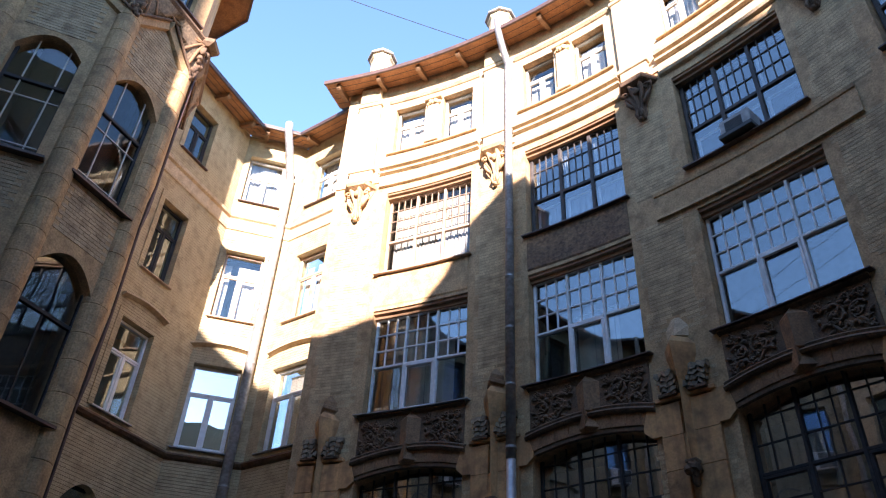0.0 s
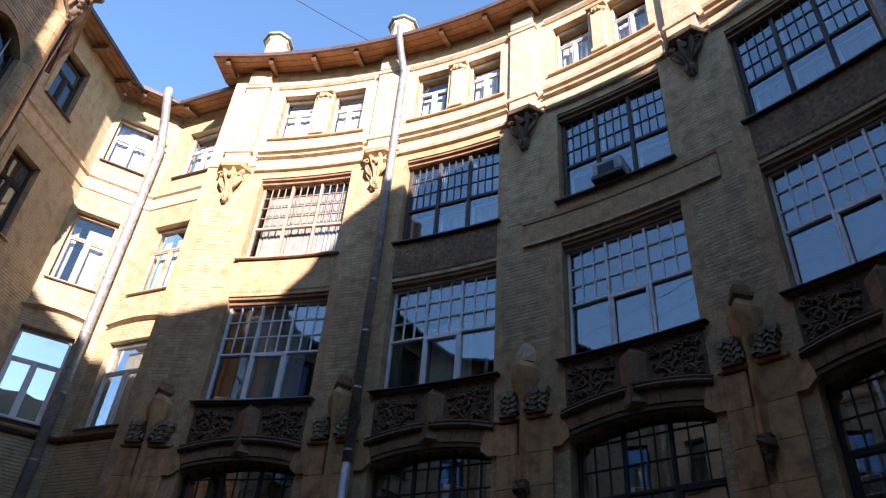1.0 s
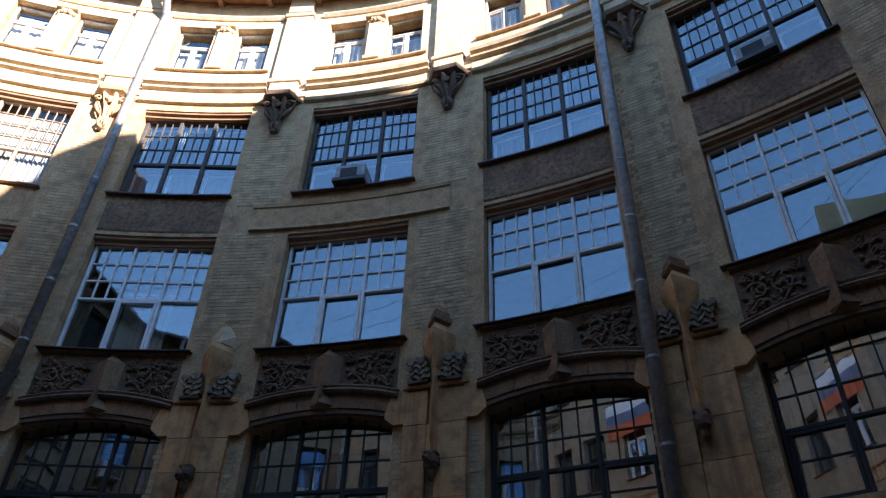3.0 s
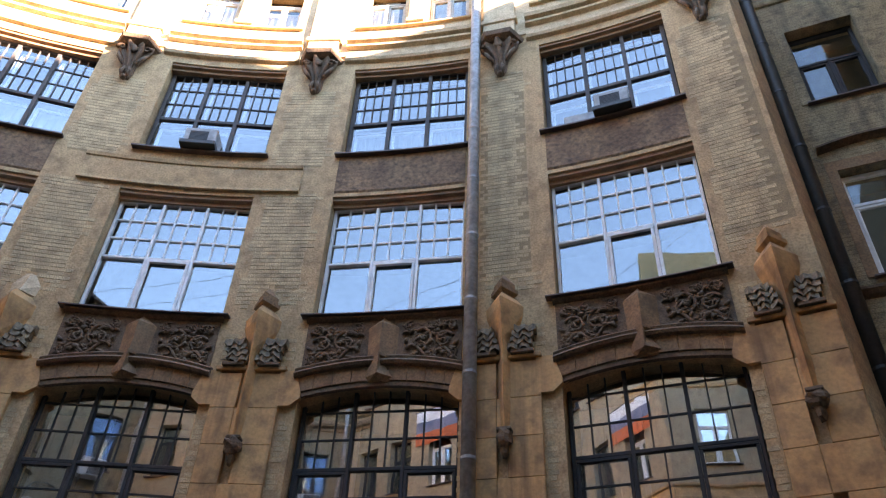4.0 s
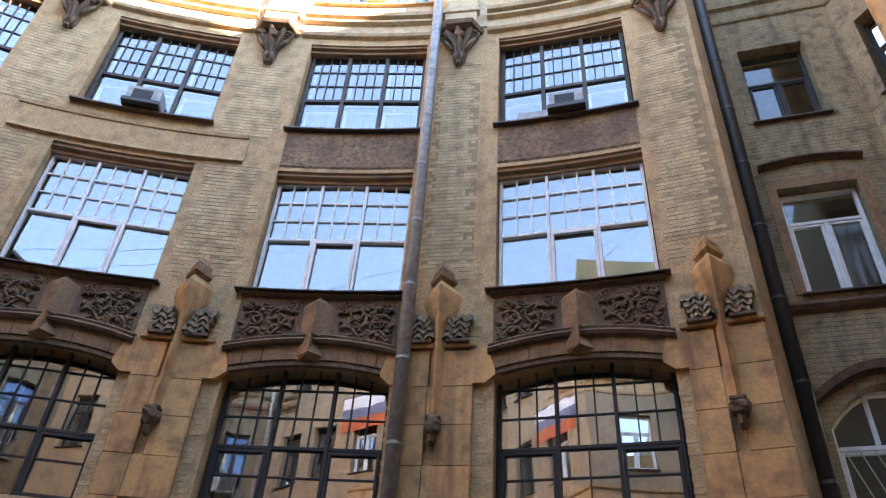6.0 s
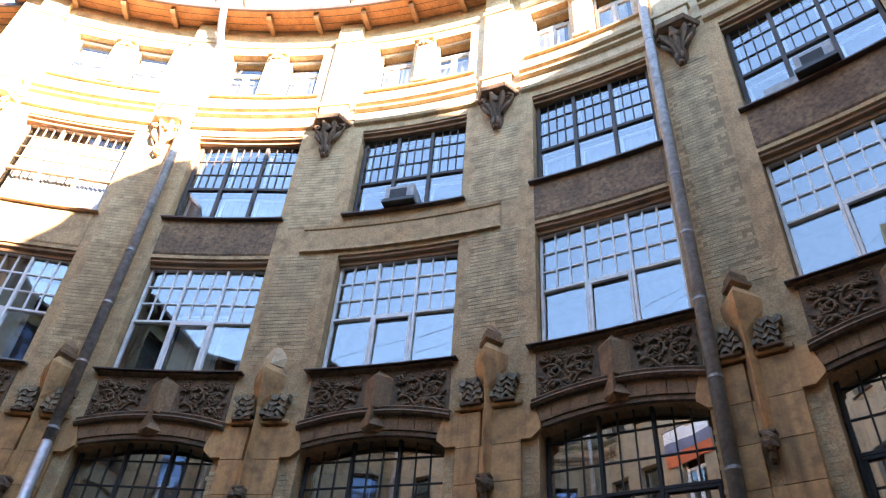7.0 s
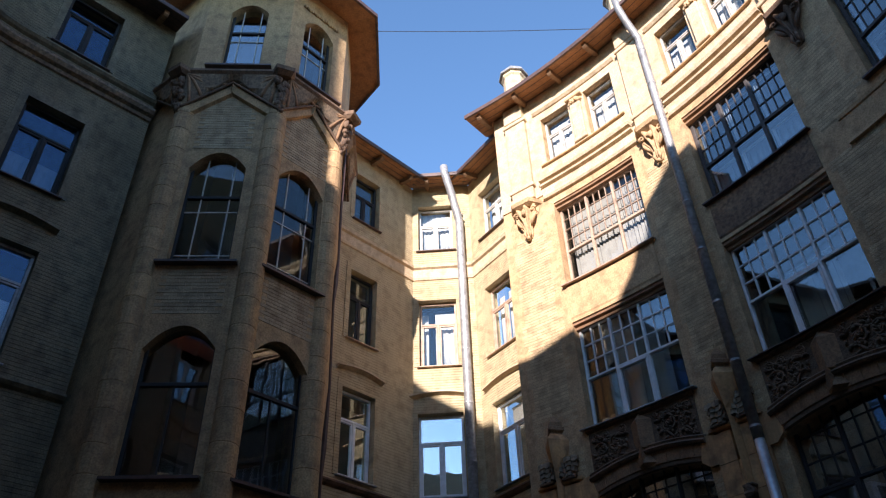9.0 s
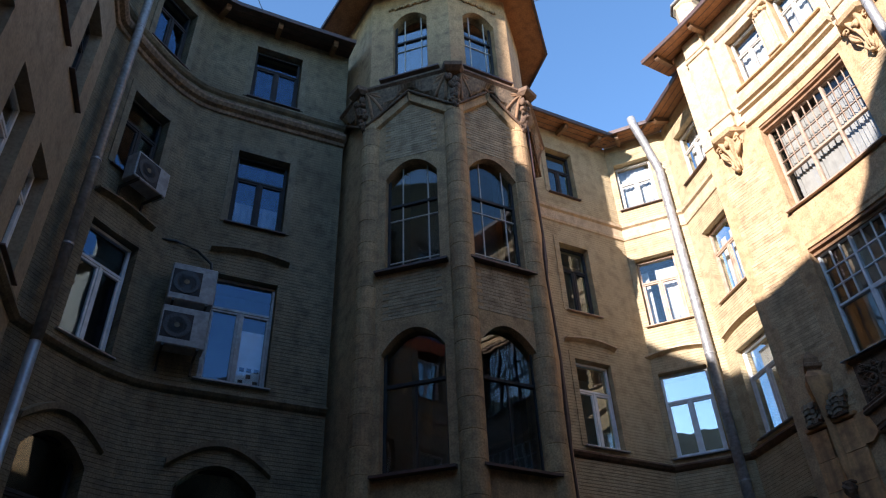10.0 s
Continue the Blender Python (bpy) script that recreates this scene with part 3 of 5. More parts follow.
# arch mouldings and carved aprons
for b in BAYS:
    lift = lambda x: arch_height(x, HW + 0.15, 0.21)
    apron = thing("carved_apron", ARC.mat(b), "dark carved stone apron with leafy scrolls above an arch", "relief", "carved aprons")
    edge = Mesh().bar(-HW - 0.02, HW + 0.02, [(-0.035, 6.60), (0.03, 6.59), (0.03, 6.68), (-0.035, 6.67)], 20, lift)
    part("arch_edge", edge.bent(R), CARVED, apron, "thin dark arch edge")
    for k in range(9):
        x0, x1 = -HW - 0.06 + (2 * HW + 0.12) * (k + 0.02) / 9, -HW - 0.06 + (2 * HW + 0.12) * (k + 0.98) / 9
        part("voussoir", Mesh().bar(x0, x1, [(-0.06, 6.68), (0.0, 6.68), (0.0, 6.93), (-0.06, 6.93)], 3, lift).bent(R), KEYSTONE, apron)
    bead = Mesh().bar(-HW - 0.08, HW + 0.08, [(-0.06, 6.91), (-0.13, 6.92), (-0.16, 6.96), (-0.13, 7.0), (-0.10, 7.01), (-0.12, 7.05), (-0.09, 7.08), (-0.02, 7.09), (-0.02, 6.91)], 20, lift)
    part("bead", bead.bent(R), CARVED, apron)
    back, n, rings = Mesh(), 20, []
    for j in range(n + 1):
        x = -HW - 0.02 + (2 * HW + 0.04) * j / n
        zb = 6.95 + lift(x)
        rings.append([(x, -0.02, zb), (x, 0.05, zb), (x, 0.05, 7.99), (x, -0.02, 7.99)])
    part("panel", back.loft(rings).bent(R), CARVED, apron)
    part("top_moulding", Mesh().bar(-HW - 0.05, HW + 0.05, [(-0.05, 7.945), (0, 7.93), (0, 8.0), (-0.10, 8.0), (-0.10, 7.97)], 8).bent(R), CARVED, apron)
    part("keystone", Mesh().vee([(6.86, 0.20, 0.10), (6.93, 0.27, 0.22), (7.28, 0.035, 0.23)]).vee([(7.20, 0.22, 0.12), (7.24, 0.24, 0.19), (7.80, 0.26, 0.20), (7.96, 0.04, 0.06)]).bent(R), KEYSTONE, apron, "faceted brown keystone with a sharp front edge")
    for side in (-1, 1):
        rng = random.Random(5)
        scroll = Mesh()

        def place(x, z, y=-0.05):
            return (side * x, y, z)

        def spiral(cx, cz, r0, turns, start, way, rad):
            pts, rr = [], []
            for k in range(int(turns * 14) + 1):
                f = k / (turns * 14)
                a = start + way * 2 * math.pi * turns * f
                r = r0 * (1 - 0.86 * f)
                pts.append(place(cx + r * math.cos(a), cz + r * math.sin(a), -0.045))
                rr.append(rad * (1 - 0.4 * f))
            scroll.tube(pts, rr, 6)
            for k in range(2, len(pts) - 2, 2):
                px, py, pz = pts[k]
                qx, _, qz = pts[k + 1]
                tx, tz = qx - px, qz - pz
                tl = math.hypot(tx, tz) or 1.0
                s2 = 1 if (k // 2) % 2 else -1
                ox, oz = -tz / tl * s2 * rad * 1.5, tx / tl * s2 * rad * 1.5
                lx, lz = ox / (rad * 1.5), oz / (rad * 1.5)
                ux, uz = tx / tl, tz / tl
                reach = rad * (2.3 if s2 * side * way > 0 else 1.5)
                leaf_pts = [(px + lx * reach * a + ux * reach * b, py - 0.012 * c, pz + lz * reach * a + uz * reach * b) for a, b, c in ((0.1, 0, 0), (0.6, 0.25, 1), (1.0, 0.75, 2), (0.95, 1.25, 1))]
                scroll.tube(leaf_pts, [rad * 0.5, rad * 0.75, rad * 0.62, rad * 0.2], 6)

        spiral(0.58, 7.56, 0.21, 1.5, 2.6, -1, 0.030)
        spiral(0.94, 7.52, 0.15, 1.4, 0.4, 1, 0.026)
        spiral(1.04, 7.76, 0.11, 1.3, 3.6, -1, 0.022)
        spiral(0.78, 7.78, 0.10, 1.2, 5.0, 1, 0.022)
        spiral(0.40, 7.79, 0.09, 1.2, 1.0, 1, 0.020)
        spiral(1.05, 7.28, 0.09, 1.2, 2.0, -1, 0.020)
        spiral(0.76, 7.34, 0.08, 1.1, 4.2, 1, 0.020)
        for k in range(15):
            x0 = 0.34 + 0.80 * k / 14
            a = 0.5 + 1.9 * math.sin(k * 1.9)
            zc = 7.50 + 0.27 * math.sin(k * 2.4)
            zc = max(zc, 7.12 + arch_height(x0, HW + 0.15, 0.21))
            frond = [place(x0 + 0.11 * q * math.cos(a + 1.1 * q), zc + 0.09 * q * math.sin(a + 1.1 * q), -0.03 - 0.025 * math.sin(3 * q)) for q in (0.0, 0.35, 0.7, 1.0)]
            scroll.tube(frond, [0.012, 0.034, 0.026, 0.006], 6)
        stem = [place(0.36 + 0.78 * k / 12, 7.40 + 0.09 * math.sin(k * 0.9) - 0.14 * (k / 12), -0.04) for k in range(13)]
        scroll.tube(stem, 0.028, 6)
        for k in range(16):
            x = rng.uniform(0.36, 1.12)
            lo = 7.04 + arch_height(x, HW + 0.15, 0.21)
            z = rng.uniform(lo + 0.06, 7.84)
            scroll.blob(place(x, z, -0.035), (rng.uniform(0.025, 0.06), rng.uniform(0.03, 0.055), rng.uniform(0.018, 0.045)), k, 7, 5, 0.5)
        part("scrollwork", scroll.bent(R), CARVED, apron, "carved acanthus scrollwork", True)

# springer blocks where the arches land
for p in PIERS:
    for side in (-1, 1):
        if (p == PIERS[0] and side == -1) or (p == PIERS[5] and side == 1):
            continue
        m = Mesh().loft([[(side * x, y, z) for x, y in ((0.45, 0.01), (0.45, -0.08), (w, -0.08), (w, 0.01))] for z, w in ((6.50, 0.66), (6.62, 0.80), (6.70, 0.80), (7.06, 0.69))])
        solid("springer", m.bent(R), BLOCK, "splayed sandstone springer block beside an arch", "stone block", "", "arch springers", ARC.mat(p))

# piers: pinnacles, corbels, pilasters
for k, p in enumerate(PIERS):
    pin = thing("pinnacle", ARC.mat(p), "faceted sandstone pinnacle with scaly wings on a pier", "ornament", "pier pinnacles")
    broken = k == 2
    part("shaft", Mesh().vee([(5.95, 0.10, 0.16), (6.3, 0.12, 0.22), (7.15, 0.12, 0.24), (7.32, 0.12, 0.26), (7.82, 0.275, 0.36), (7.98, 0.285, 0.37), (8.12, 0.18, 0.25)]), BLOCK, pin)
    if not broken:
        cap = [(8.10, 0.15, 0.21), (8.16, 0.15, 0.21), (8.21, 0.21, 0.29), (8.28, 0.21, 0.29), (8.305, 0.165, 0.235), (8.40, 0.165, 0.235), (8.58, 0.03, 0.05)]
    else:
        cap = [(8.16, 0.20, 0.16), (8.36, 0.22, 0.08), (8.56, 0.08, 0.03)]
    part("cap", Mesh().vee(cap), (BLOCK if k == 5 else KEYSTONE) if not broken else CREAM, pin, "pale broken stump of a cap" if broken else "pyramid cap")
    for side in (-1, 1):
        wing = Mesh()
        for j in range(4):
            z0 = 7.16 + 0.10 * j
            w0, w1 = 0.06 + 0.035 * j, 0.37 + 0.03 * j + 0.008 * (j % 2)
            ring = []
            for q in range(7):
                x = w0 + (w1 - w0) * q / 6
                wav = 0.035 * math.sin(q * 2.3 + j * 1.4 + k)
                ring.append([(side * x, 0.0, z0), (side * x, -0.17 + 0.004 * j - wav - 0.12 * (0.5 - x), z0 + 0.03 * math.sin(q * 1.7 + j)), (side * x, -0.125 + 0.004 * j - wav - 0.12 * (0.5 - x), z0 + 0.12), (side * x, 0.0, z0 + 0.135)])
            wing.loft(ring)
        part("wing", wing, WEATHERED, pin, "scaly carved wing, weathered dark")
        part("ledge", Mesh().box(*sorted((side * 0.10, side * 0.43)), -0.19, 0, 7.10, 7.16, 0.01), CARVED, pin)
    part("boss", Mesh().blob((0, -0.18, 5.84), (0.12, 0.13, 0.13), k, 9, 7, 0.5).blob((0, -0.14, 5.68), (0.06, 0.09, 0.11), k + 3, 8, 6, 0.3).box(-0.10, 0.10, -0.24, -0.02, 5.93, 5.98, 0.01), CARVED, pin, "small dark carved boss")
    cor = thing("corbel", ARC.mat(p), "carved stone corbel with drapery under a faceted cap", "corbel", "pier corbels")
    shelf = Mesh().loft([[(-w, 0, z), (-w * 0.55, -d, z), (w * 0.55, -d, z), (w, 0, z)] for z, w, d in ((14.34, 0.34, 0.22), (14.40, 0.46, 0.33), (14.50, 0.49, 0.36), (14.56, 0.38, 0.27), (14.62, 0.33, 0.17))])
    # sunlight on the first two piers is painted as paler corbel stone
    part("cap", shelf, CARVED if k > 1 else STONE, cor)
    body, folds = Mesh(), []
    for j in range(13):
        f = j / 12
        z, half, deep = 14.37 - 0.92 * f, 0.055 + 0.30 * (1 - f) ** 1.25 + 0.03 * math.sin(9 * f), 0.06 + 0.17 * (1 - f) ** 0.8
        folds.append([(half * math.cos(a) * (1 + 0.16 * math.cos(9 * a + 3 * f + k)), -deep * math.sin(a) * (1 + 0.30 * math.cos(9 * a + 3 * f + k)), z) for a in [math.pi * q / 26 for q in range(27)]])
    body.loft(folds)
    for s in (-1, 1):
        curl = [(s * (0.25 + 0.085 * (1 - q / 14) * math.cos(0.55 * q)), -0.17, 14.24 + 0.085 * (1 - q / 14) * math.sin(0.55 * q)) for q in range(13)]
        body.tube(curl, [0.034 - 0.0015 * q for q in range(13)], 6)
        body.tube([(s * 0.30, -0.10, 14.16), (s * 0.24, -0.15, 13.98), (s * 0.16, -0.15, 13.84), (s * 0.12, -0.10, 13.78)], [0.02, 0.045, 0.04, 0.012], 6)
        body.tube([(s * 0.04, -0.12, 13.72), (s * 0.075, -0.14, 13.56), (s * 0.05, -0.11, 13.42)], [0.02, 0.045, 0.012], 6)
    body.blob((0, -0.21, 14.20), (0.085, 0.06, 0.10), 1 + k, 9, 7, 0.6).blob((0, -0.10, 13.42), (0.06, 0.07, 0.05), 11, 8, 6, 0.4)
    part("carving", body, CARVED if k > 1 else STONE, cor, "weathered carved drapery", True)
    shaft = Mesh().box(-0.33, 0.33, -0.16, 0.0, 14.62, 17.5, 0.015).box(-0.37, 0.37, -0.20, 0, 17.5, 17.62, 0.015).box(-0.30, 0.30, -0.22, 0, 17.62, 18.2, 0.015).box(-0.38, 0.38, -0.2, 0, 15.0, 15.12, 0.015)
    solid("pilaster", shaft, CREAM, "plain cream pilaster rising to the eaves", "pilaster", "structure", "top storey pilasters", ARC.mat(p))

# little columns between the paired windows
for b in BAYS:
    col = thing("column", ARC.mat(b), "short cream column with a carved capital between windows", "column", "small columns")
    part("shaft", Mesh().box(-0.17, 0.17, -0.13, 0.05, 15.60, 16.98, 0.03).box(-0.20, 0.20, -0.15, 0.05, 15.60, 15.72, 0.015), CREAM, col)
    capital = Mesh()
    for j in range(9):
        a = math.pi + math.pi * j / 8
        capital.blob((0.19 * math.cos(a), 0.0 + 0.16 * math.sin(a), 17.04 + 0.03 * (j % 2)), (0.05, 0.05, 0.08), j, 7, 6, 0.5)
    capital.box(-0.25, 0.25, -0.19, 0.05, 17.15, 17.25, 0.015)
    part("capital", capital, STONE, col, "carved leafy capital")


# ---- eaves ----
def eaves(name, run, u0, u1, over, z, label, step=1.05, first=0.5, boards=None):
    ev = thing(name, Matrix.Identity(4), label, "roof", "", "structure")
    # boards swaps the soffit for another, darker material
    part("soffit", along(run, u0, u1, [(-over, z - 0.10), (0.4, z + 0.06), (0.4, z + 0.10), (-over, z - 0.05)]), boards or SOFFIT, ev, "boards in a dark brown colour" if boards else "orange-brown stained boards")
    part("roof_edge", along(run, u0, u1, [(-over - 0.05, z - 0.13), (-over + 0.01, z - 0.13), (-over + 0.01, z - 0.045), (0.4, z + 0.11), (2.9, z + 0.9), (2.9, z + 0.94), (0.4, z + 0.16), (-over - 0.05, z + 0.0)]), ROOF, ev, "dark sheet metal")
    n = int((u1 - u0 - 2 * first) / step) + 1
    for i in range(n):
        u = u0 + first + (u1 - u0 - 2 * first) * i / max(1, n - 1)
        m = Mesh().bar(-0.06, 0.06, [(-over + 0.10, z - 0.21), (-over + 0.16, z - 0.25), (0.02, z - 0.15), (0.02, z + 0.0), (-over + 0.10, z - 0.08)])
        mm = run.mat(u)
        r = part("rafter", m, RAFTER, ev)
        r.matrix_local = mm
    joints = Mesh()
    for f in (0.2, 0.4, 0.6, 0.8):
        y = 0.4 - (0.4 + over) * f
        zz = z + 0.06 - 0.16 * f
        j = along(run, u0 + 0.02, u1 - 0.02, [(y - 0.008, zz - 0.006), (y + 0.008, zz - 0.004), (y + 0.008, zz + 0.01), (y - 0.008, zz + 0.01)])
        joints.add(j.v, j.f)
    part("board_joint", joints, IRON, ev)
    return ev


eaves("roof_curved", ARC, -0.55, ARC.length + 0.3, 0.72, 18.28, "overhanging timber eaves of the curved wing", 1.26, 0.4)
eaves("roof_middle_one", K1, 0.0, K1.length - 0.02, 0.62, 18.3, "overhanging timber eaves beside the tower", 1.2)
eaves("roof_middle_two", K2, 0.0, K2.length, 0.62, 18.305, "overhanging timber eaves over the recess", 1.2)
eaves("roof_middle_three", K3, 0.0, K3.length, 0.62, 18.31, "overhanging timber eaves over the recess corner", 1.0)
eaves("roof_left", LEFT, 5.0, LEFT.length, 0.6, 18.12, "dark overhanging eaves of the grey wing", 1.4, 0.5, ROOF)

for k, p in enumerate(PIERS[:4]):
    ch = thing("roof_post", ARC.mat(p, -0.05, 18.2), "cream plastered octagonal post with a metal cap on the eaves", "chimney", "roof posts")

    def ring(r, z):
        return [(r * math.cos(a), 0.22 + r * math.sin(a), z) for a in [math.pi / 8 + math.pi / 4 * i for i in range(8)]]

    part("post", Mesh().loft([ring(0.33, 0.0), ring(0.33, 1.5), ring(0.38, 1.56), ring(0.38, 1.66)]), CREAM, ch)
    part("cap", Mesh().loft([ring(0.46, 1.66), ring(0.46, 1.73), ring(0.30, 1.95), ring(0.10, 2.0)]), ZINC, ch, "grey sheet metal cap")


# ---- plain walls of the recess, the grey wing and the far recess ----
def plain_facade(name, run, u0, u1, openings, material, label, top=18.25):
    return solid(name, wall_mesh(run, u0, u1, 0, top, openings, 0.42), material, label, "wall", "structure")


def surround(run, u, w, z0, z1, material, label, group):
    """A flat stone frame round an opening."""
    m = Mesh()
    for a, b, c, d in ((u - w / 2 - 0.15, u - w / 2, z0, z1), (u + w / 2, u + w / 2 + 0.15, z0, z1), (u - w / 2 - 0.15, u + w / 2 + 0.15, z1, z1 + 0.2)):
        s = along(run, a, b, [(-0.022, c), (0.0, c), (0.0, d), (-0.022, d)])
        m.add(s.v, s.f)
    return solid("window_surround", m, material, label, "moulding", "structure", group)


def hood(run, u, w, z, material, group):
    n, pts = 14, []
    for i in range(n + 1):
        x = -w / 2 - 0.22 + (w + 0.44) * i / n
        c = 0.10 * math.cos(math.pi * x / (w + 0.44))
        pts.append([run.at(u + x, y, z + c + dz) for y, dz in ((0.0, -0.02), (-0.08, 0.01), (-0.14, 0.03), (-0.14, 0.065), (0.0, 0.085))])
    return solid("hood", Mesh().loft(pts), material, "gently curved stone hood over a window", "moulding", "structure", group)


def band(run, u0, u1, z, material, label, big=True):
    pr = [(0.0, z - 0.5), (-0.04, z - 0.48), (-0.06, z - 0.40), (-0.03, z - 0.36), (-0.03, z - 0.10), (-0.10, z - 0.06), (-0.12, z + 0.02), (0.0, z + 0.07)] if big else [(0.0, z - 0.12), (-0.07, z - 0.08), (-0.12, z - 0.02), (-0.12, z + 0.02), (0.0, z + 0.06)]
    return solid("band", along(run, u0, u1, pr), material, label, "band", "structure", "wall bands")


def k_wall(name, run, u, w, mat_w, label, wood3, start=0.0, end=None):
    end = run.length if end is None else end
    w2 = w + 0.12
    ops = [(u - w / 2, u + w / 2, 15.66, 17.45, 0), (u - w / 2, u + w / 2, 11.67, 13.85, 0), (u - w2 / 2, u + w2 / 2, 8.05, 10.28, 0), (u - w2 / 2, u + w2 / 2, 3.9, 6.5, 0.4)]
    plain_facade(name, run, start, end, ops, mat_w, label)
    band(run, start, end, 15.05, CREAM, "moulded cream string course under the top windows")
    band(run, start, end, 7.85, CARVED, "dark stone ledge under the lower windows", False)
    hood(run, u, w2, 10.72, CREAM, "curved hoods")
    for z0, z1, ww in ((15.66, 17.45, w), (11.67, 13.85, w), (8.05, 10.28, w2)):
        surround(run, u, ww, z0, z1, COURSED, "flat ochre frame round a window", "window frames")
    leaf_window(run, u, w - 0.02, 15.68, 17.43, GREYWOOD if name != "wall_middle_one" else DARKWOOD, OLDGLASS, "old casement window with a top light", "top casements", head=0.38, sill=ROOF, y=0.16)
    leaf_window(run, u, w - 0.02, 11.69, 13.83, wood3, OLDGLASS, "old wooden casement window with a high top light", "middle casements", head=0.34, sill=BROWNWOOD, y=0.16)
    leaf_window(run, u, w2 - 0.02, 8.07, 10.26, WHITE, SKYGLASS if run is not K1 else OLDGLASS, "white plastic casement window with a top light", "lower casements", head=0.34, sill=ZINC, y=0.14)
    leaf_window(run, u, w2 - 0.02, 3.92, 6.48, DARKWOOD, OLDGLASS, "dark arched ground floor window", "ground floor windows", head=0.4, y=0.2)
    rooms("inner_wall", run, start + 0.05, end - 0.05, 1.8, (3.6, 7.6, 11.1, 14.95, 18.2), 18.2, "plain plaster rooms behind the windows, their dimness put into the colour")


k_wall("wall_middle_one", K1, 1.60, 0.94, COURSED, "ochre brick wall between the tower and the recess", DARKWOOD)
k_wall("wall_middle_two", K2, 0.72, 1.08, COURSED, "sunlit ochre brick wall of the recess", BROWNWOOD)
k_wall("wall_middle_three", K3, 1.13, 1.26, COURSED, "sunlit ochre brick wall next to the curved wing", BROWNWOOD)

# the grey wing: straight part, curved corner, and the oblique wall
uc = LEFT.u[2] + (LEFT.u[18] - LEFT.u[2]) * 0.50
ul = LEFT.u[18] + 1.28
grey_ops = []
for u, w in ((ul, 1.18), (uc, 1.0)):
    grey_ops += [(u - w / 2, u + w / 2, 15.55, 17.45, 0), (u - w / 2, u + w / 2, 11.67, 13.75, 0), (u - w / 2 - 0.05, u + w / 2 + 0.05, 8.0, 10.35, 0), (u - w / 2 - 0.1, u + w / 2 + 0.1, 4.0, 6.45, 0.4)]
grey_ops += [(1.0, 2.0, z, z + 2.0, 0) for z in (4.2, 8.0, 11.67, 15.55)] + [(2.9, 3.9, z, z + 2.0, 0) for z in (4.2, 8.0, 11.67, 15.55)] + [(4.5, 5.4, z, z + 2.0, 0) for z in (4.2, 8.0, 11.67, 15.55)]
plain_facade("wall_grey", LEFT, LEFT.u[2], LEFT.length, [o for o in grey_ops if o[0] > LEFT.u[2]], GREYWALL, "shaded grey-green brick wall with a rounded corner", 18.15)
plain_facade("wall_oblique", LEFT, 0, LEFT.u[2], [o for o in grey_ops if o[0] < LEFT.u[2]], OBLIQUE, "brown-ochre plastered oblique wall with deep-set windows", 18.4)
rooms("inner_wall_grey", LEFT, 0.2, LEFT.length - 0.2, 1.5, (3.6, 7.6, 11.1, 14.95, 18.3), 18.3, "plain plaster rooms behind the grey wall, their dimness put into the colour")
for u, w in ((ul, 1.18), (uc, 1.0)):
    leaf_window(LEFT, u, w - 0.02, 15.57, 17.43, DARKWOOD, BLUEGLASS, "dark framed casement window reflecting blue sky", "grey wing windows", head=0.3, sill=ROOF, y=0.16)
    leaf_window(LEFT, u, w - 0.02, 11.69, 13.73, DARKWOOD, BLUEGLASS, "dark framed casement window reflecting blue sky", "grey wing windows", head=0.32, sill=ROOF, y=0.16)
    # at ul the shade on a white frame is painted as zinc grey
    leaf_window(LEFT, u, w + 0.08, 8.02, 10.33, WHITE if u != ul else ZINC, BLUEGLASS, "white plastic casement window with a top light" if u != ul else "casement window with a top light, shade put into its grey frame", "grey wing lower windows", head=0.3, sill=ZINC, y=0.14)
    leaf_window(LEFT, u, w + 0.18, 4.02, 6.43, DARKWOOD, DUSTY, "dark arched ground floor window", "ground floor windows", head=0.4, y=0.2)
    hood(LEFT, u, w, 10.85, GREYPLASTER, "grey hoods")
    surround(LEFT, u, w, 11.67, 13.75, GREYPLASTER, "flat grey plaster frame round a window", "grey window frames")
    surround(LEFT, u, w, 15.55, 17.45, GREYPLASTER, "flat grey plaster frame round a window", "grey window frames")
    n = 16
    pts = []
    for i in range(n + 1):
        x = -w / 2 - 0.3 + (w + 0.6) * i / n
        pts.append([LEFT.at(u + x, y, 6.25 + 0.55 * math.cos(math.pi * x / (w + 0.9)) + dz) for y, dz in ((0, -0.08), (-0.10, -0.04), (-0.12, 0.06), (0, 0.10))])
    solid("hood", Mesh().loft(pts), GREYPLASTER, "dark arched hood over a ground floor window", "moulding", "structure", "arched hoods")
for u in (1.5, 3.4, 4.95):
    for z in (4.2, 8.0, 11.67, 15.55):
        leaf_window(LEFT, u, 0.98 if u < 4 else 0.88, z + 0.02, z + 1.98, DARKWOOD if z > 9 and u > 3 else WHITE, SKYGLASS, "deep-set casement window of the oblique wall", "oblique wall windows", head=0.3, sill=ROOF, y=0.2)
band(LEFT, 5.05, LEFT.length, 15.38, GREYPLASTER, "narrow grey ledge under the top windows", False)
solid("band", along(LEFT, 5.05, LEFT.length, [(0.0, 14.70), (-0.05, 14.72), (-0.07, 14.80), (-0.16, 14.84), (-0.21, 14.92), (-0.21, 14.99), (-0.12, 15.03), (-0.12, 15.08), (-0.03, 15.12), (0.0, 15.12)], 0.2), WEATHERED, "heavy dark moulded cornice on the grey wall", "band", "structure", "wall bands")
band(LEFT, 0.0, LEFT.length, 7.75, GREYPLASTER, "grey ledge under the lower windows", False)

